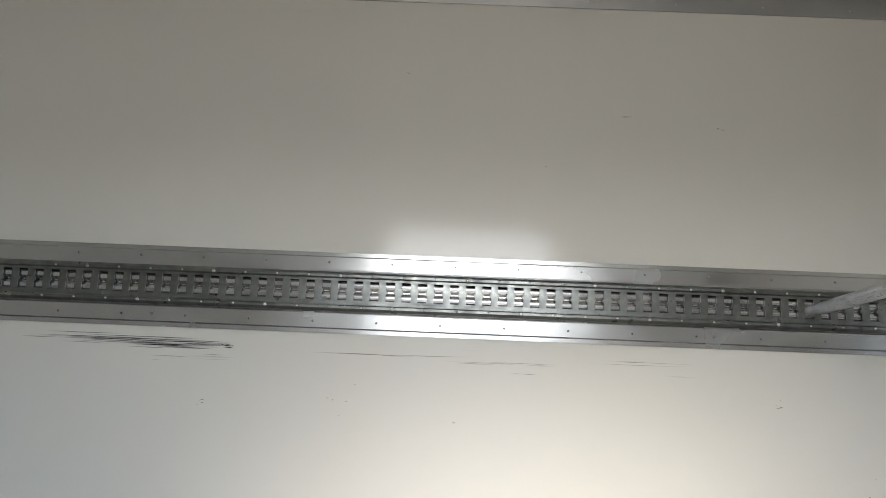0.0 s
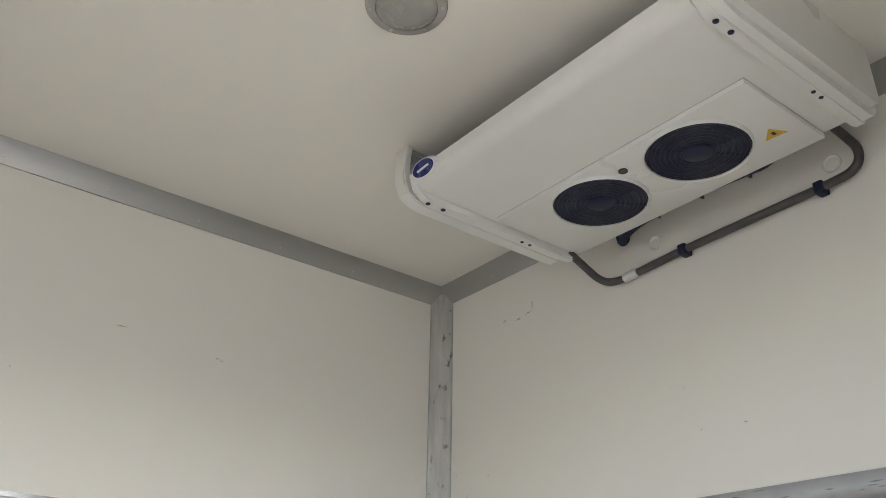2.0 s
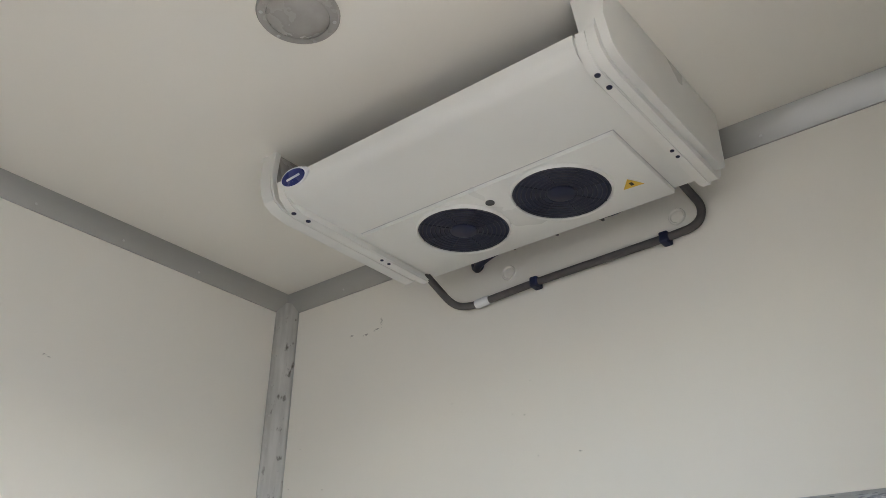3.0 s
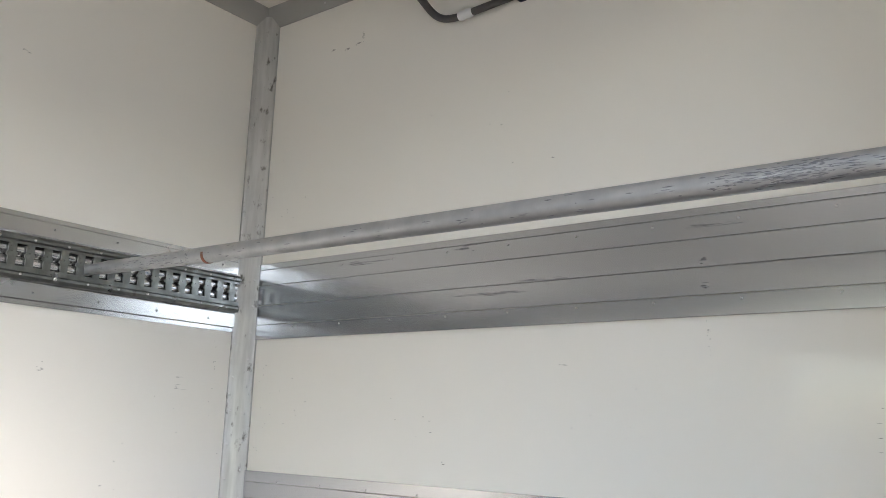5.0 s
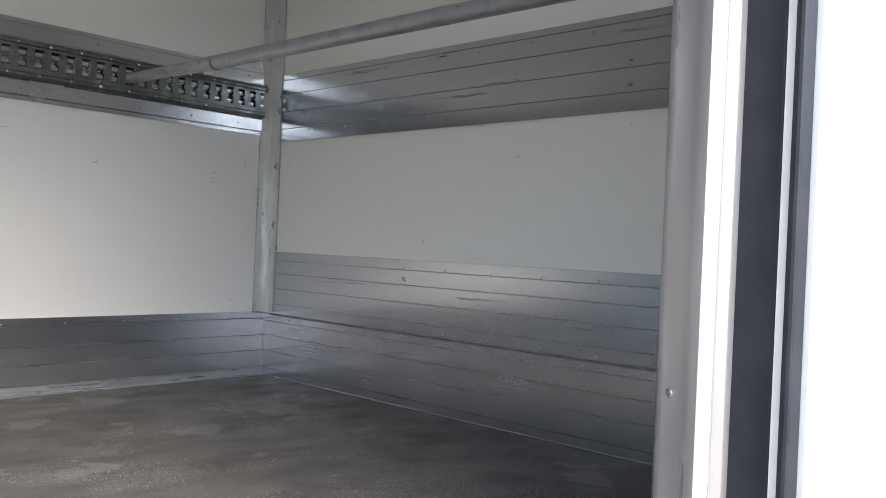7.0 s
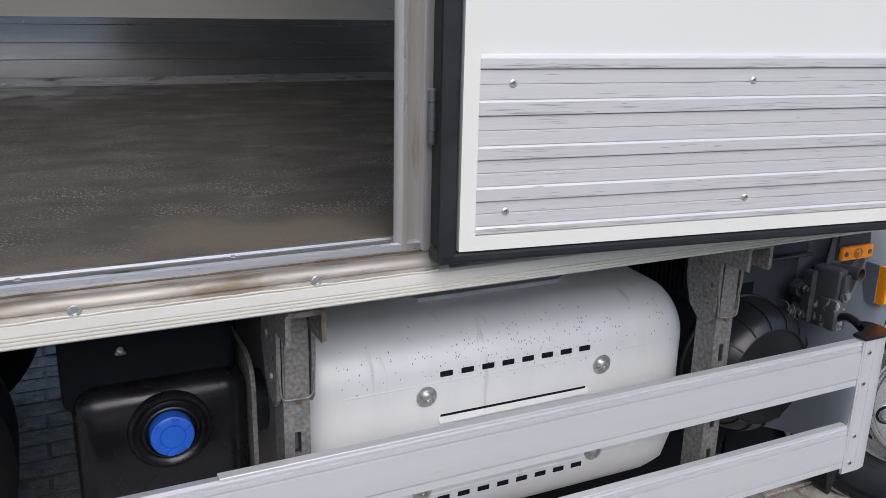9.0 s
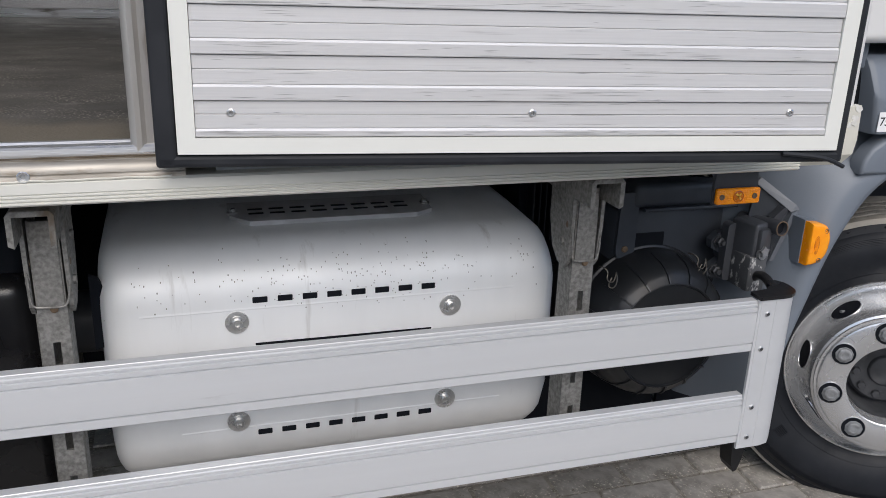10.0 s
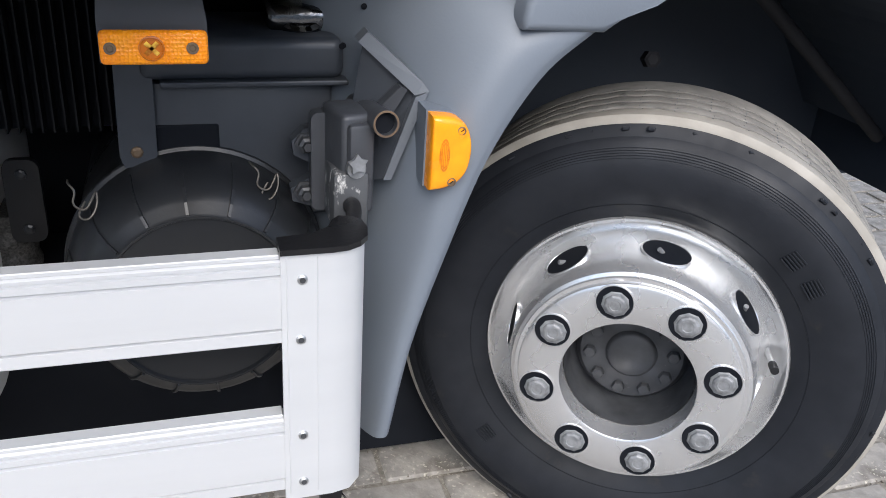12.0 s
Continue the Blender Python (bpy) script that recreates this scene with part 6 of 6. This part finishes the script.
for k in range(56):
    if rs.random() < 0.62:
        wp("shoulder_notch", B(-rs.uniform(0.004, 0.008), rs.uniform(0.003, 0.007), 0.333, 0.3390 + rs.uniform(-0.0015, 0.0010), -0.0745 + rs.uniform(-0.001, 0.001), -0.0702, 0.0018, 1, pose(0, 0, 0, 0, 0, 360 / 56 * k + rs.uniform(-1.6, 1.6)) @ pose(0, 0, 0, 0, rs.uniform(6, 24), 0)), "tyre", smooth=False)
bm = bmesh.new()
for z0, z1, q0, q1 in RIBS:
    for k in range(48):
        for z, on in ((z0, q0), (z1, q1)):
            if on:
                s2 = 1 if z == z1 else -1
                box(bm, -0.0007, 0.0007, RT - 0.004, RT + 0.0003, z + s2 * 0.001, z + s2 * rs.uniform(0.005, 0.008), 0, 1, pose(0, 0, 0, 0, 0, 7.5 * k + rs.uniform(-0.6, 0.6)))
tagged(wp("tread_siping", bm, "hub", None, "thin dark sipes beside the grooves", False), kind="stuff")
rim = wp("rim", lathe(bmesh.new(), [(0.198, -0.25), (0.192, -0.14), (0.198, -0.105), (0.209, -0.086), (0.213, -0.079), (0.2133, -0.074), (0.2115, -0.0705), (0.2085, -0.0700), (0.2045, -0.0735), (0.2015, -0.080), (0.196, -0.092), (0.188, -0.099), (0.183, -0.094), (0.179, -0.080), (0.175, -0.062), (0.170, -0.038), (0.1655, -0.016), (0.1625, -0.008), (0.158, -0.006), (0.157, -0.002), (0.152, -0.002), (0.150, 0.003), (0.146, 0.005), (0.096, 0.006), (0.0925, 0.004), (0.0915, -0.004), (0.0915, -0.105)], 96, caps=False), "rim", None, "polished silver rim with eight vent holes")
for k in range(8):
    a = radians(45 * k + 15.6)
    q = Vector((0.125 * math.cos(a), 0.125 * math.sin(a), 0.006))
    wp("nut_recess", lathe(bmesh.new(), [(0.0262, -0.002), (0.0262, 0.0008), (0.0245, 0.0012), (0.0238, -0.002)], 32, Matrix.Translation(q), close=True), "rim", rim)
    # Flat black disc stands for the shaded depth round the nut.
    wp("nut_hole", lathe(bmesh.new(), [(0.024, 0.0), (0.024, 0.0004), (0, 0.0004)], 28, Matrix.Translation(q)), "black", rim)
    wp("wheel_nut", lathe(bmesh.new(), [(0.0188, 0.0), (0.0186, 0.0008), (0.0172, 0.0016), (0.0148, 0.0018), (0.0142, 0.0042), (0.0118, 0.0056), (0.008, 0.0060), (0.007, 0.0054), (0, 0.0053)], 9, Matrix.Translation(q + Vector((0.0012, -0.0018, 0))) @ pose(0, 0, 0, 0, 0, 17 * k)), "nut", rim, smooth=False)
for k in range(8):
    m = pose(0, 0, 0, 0, 0, 45 * k + 15.6 + 22.5) @ Matrix.Translation((0.1748, 0, -0.060)) @ pose(0, 0, 0, 0, 77, 0) @ Matrix.Diagonal((0.98, 1.34, 1, 1))
    wp("vent_hole", lathe(bmesh.new(), [(0.0262, -0.006), (0.0262, 0.0010), (0.0248, 0.0015), (0.0238, -0.002)], 32, m, close=True), "rim", rim)
    wp("vent_dark", lathe(bmesh.new(), [(0.0248, -0.001), (0.0248, 0.0004), (0, 0.0004)], 28, m), "black", rim)
# Small grey rods stand for glints on brake parts behind three vents.
for k in (0, 1, 2):
    a = radians(45 * k + 38.1)
    wp("brake_glint", rod(bmesh.new(), (0.168 * math.cos(a), 0.168 * math.sin(a), -0.0635), (0.1795 * math.cos(a + 0.06), 0.1795 * math.sin(a + 0.06), -0.055), 0.0035, 8), "nut", rim)
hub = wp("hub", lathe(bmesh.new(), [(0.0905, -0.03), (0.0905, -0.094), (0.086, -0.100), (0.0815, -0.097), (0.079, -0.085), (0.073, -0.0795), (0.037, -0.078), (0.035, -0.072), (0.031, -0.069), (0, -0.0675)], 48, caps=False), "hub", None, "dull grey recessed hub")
for k in range(10):
    a = radians(36 * k + 8)
    wp("hub_bolt", lathe(bmesh.new(), [(0.0125, -0.006), (0.0125, 0.0), (0.0095, 0.0), (0.0095, 0.006), (0.008, 0.0085), (0, 0.0085)], 6, Matrix.Translation((0.0595 * math.cos(a), 0.0595 * math.sin(a), -0.079))), "hub", hub, smooth=False)
a = radians(12)
vs = wp("valve_stem", rod(bmesh.new(), (0.183 * math.cos(a), 0.183 * math.sin(a), -0.095), (0.190 * math.cos(a), 0.190 * math.sin(a), -0.045), 0.0045, 10), "screw", rim)
wp("valve_cap", rod(bmesh.new(), (0.1885 * math.cos(a), 0.1885 * math.sin(a), -0.056), (0.191 * math.cos(a), 0.191 * math.sin(a), -0.038), 0.0058, 10), "black_plastic", vs)
# raised lettering on the sidewall as plain blocks
for a0, n in ((62, 7), (118, 5)):
    for k in range(n):
        a = a0 + k * 6.2
        wp("raised_mark", B(-0.0095, 0.0095, 0.250, 0.281, -0.0535, -0.0462, 0.001, 1, pose(0, 0, 0, 0, 0, a - 90) @ pose(0, 0, 0, -5, 0, 0)), "tyre", smooth=False)
for a0 in (38, 48, 222):
    for k in range(8):
        wp("raised_bar", B(-0.012, 0.012, 0.252 + 0.0042 * k, 0.2538 + 0.0042 * k, -0.0555, -0.0470 - 0.0006 * abs(k - 5), 0.0003, 1, pose(0, 0, 0, 0, 0, a0 - 90)), "tyre", smooth=False)
# further wheels of the truck, tyre and rim coloured near-black for the shade
def dark_wheel(name, x, y0, y1):
    w2 = part(name, lathe(bmesh.new(), [(0.22, y0 + 0.03), (0.25, y0 + 0.004), (0.31, y0), (0.375, y0 + 0.015), (0.398, y0 + 0.04), (0.398, y1 - 0.04), (0.375, y1 - 0.015), (0.31, y1), (0.25, y1 - 0.004), (0.22, y1 - 0.03)], 56, pose(0, 0, 0, 90, 0, 0) @ Matrix.Diagonal((1, 1, -1, 1))), "wheel_black", ch, "near-black truck wheel, darkened for the shade", True)
    w2.matrix_basis = ch.matrix_basis.inverted() @ Matrix.Translation((x, 0, GZ + 0.398))
    part("rim", lathe(bmesh.new(), [(0.221, y0 + 0.028), (0.20, y0 + 0.05), (0.13, y0 + 0.09), (0, y0 + 0.09)], 36, pose(0, 0, 0, 90, 0, 0) @ Matrix.Diagonal((1, 1, -1, 1))), "wheel_black", w2, smooth=True)


dark_wheel("rear_wheel", -2.58, 0.30, 0.57)
dark_wheel("rear_wheel", -2.51, 1.35, 1.62)
dark_wheel("far_front_wheel", 0.05, 1.55, 1.80)
part("rear_axle", rod(bmesh.new(), (-2.24, 0.30, 0.38), (-2.24, 1.35, 0.38), 0.07, 16), "black", ch, smooth=True)

# ---------------------------------------------------------------- paved yard
# Unseen wall, added to cut low sky light and its reflections.
structure(part("wall_yard", B(-60, 60, -16.4, -16, GZ - 0.1, 4.8, 0.03), "render_grey"), "unseen plain light grey wall added to hold back low sky light", "wall", Matrix.Identity(4))
structure(part("ground", B(-400, 400, -400, 400, GZ - 0.3, GZ - 0.0035), "sand"), "sandy bed of the paved yard", "ground")


def paver_mesh(name, l, wd):
    bmp = B(-l / 2, l / 2, -wd / 2, wd / 2, -0.05, 0.0, 0.004, 1)
    me = bpy.data.meshes.new(name)
    bmp.to_mesh(me)
    bmp.free()
    me.materials.append(M["paver"])
    return me


yard = thing("pavement", "grey concrete block paving with sandy joints", "pavement", kind="structure")
PL, PW = 0.2, 0.1
pm = paver_mesh("paver", PL - 0.006, PW - 0.006)
rnd = random.Random(4)
near, far = [], bmesh.new()
for j in range(-34, 56):
    for i in range(-26, 26):
        x = -0.6 + i * PL + (PL / 2 if j % 2 else 0)
        y = 0.1 + j * PW
        dz, ra, rb = rnd.uniform(-0.003, 0.003), rnd.uniform(-0.9, 0.9), rnd.uniform(-0.6, 0.6)
        if -0.75 < x < 1.25 and -0.65 < y < 0.7:
            ob = new("paver", pm)
            ob.matrix_world = pose(x, y, GZ + dz, ra, rb, rnd.uniform(-1, 1))
            ob.parent = yard
        elif y < 4.6:
            far_m = pose(x, y, GZ + dz, ra * 0.5, rb * 0.5, rnd.uniform(-1, 1))
            hw, hl = PW / 2 - 0.003, PL / 2 - 0.003
            vs = [far.verts.new(far_m @ Vector(v)) for v in ((-hl, -hw, -0.03), (hl, -hw, -0.03), (hl, hw, -0.03), (-hl, hw, -0.03), (-hl + 0.004, -hw + 0.004, 0), (hl - 0.004, -hw + 0.004, 0), (hl - 0.004, hw - 0.004, 0), (-hl + 0.004, hw - 0.004, 0))]
            for f in ((4, 5, 6, 7), (0, 1, 5, 4), (1, 2, 6, 5), (2, 3, 7, 6), (3, 0, 4, 7)):
                far.faces.new([vs[q] for q in f])
tagged(part("paving_field", far, "paver", yard), kind="stuff")
# loose grit along the joints
rnd = random.Random(33)
bm = bmesh.new()
for _ in range(1500):
    x, y = rnd.uniform(-0.75, 1.1), rnd.uniform(-0.75, 0.15)
    j = round((y - 0.1) / PW - 0.5)
    y = 0.1 + (j + 0.5) * PW + rnd.gauss(0, 0.007) if rnd.random() < 0.75 else y
    r = min(0.006, 0.0012 + rnd.expovariate(900))
    m = pose(x, y, GZ - 0.001, rnd.uniform(0, 90), rnd.uniform(0, 90), rnd.uniform(0, 360)) @ Matrix.Diagonal((r, r * rnd.uniform(0.6, 1), r * rnd.uniform(0.5, 0.9), 1))
    vs = [bm.verts.new(m @ Vector(v)) for v in ((1, 0, 0), (0, 1, 0), (-1, 0, 0), (0, -1, 0), (0, 0, 1), (0, 0, -1))]
    for k in range(4):
        bm.faces.new((vs[k], vs[(k + 1) % 4], vs[4]))
        bm.faces.new((vs[(k + 1) % 4], vs[k], vs[5]))
tagged(part("joint_grit", bm, "grit", yard, "dark grit and crumbs in the joints"), kind="stuff")
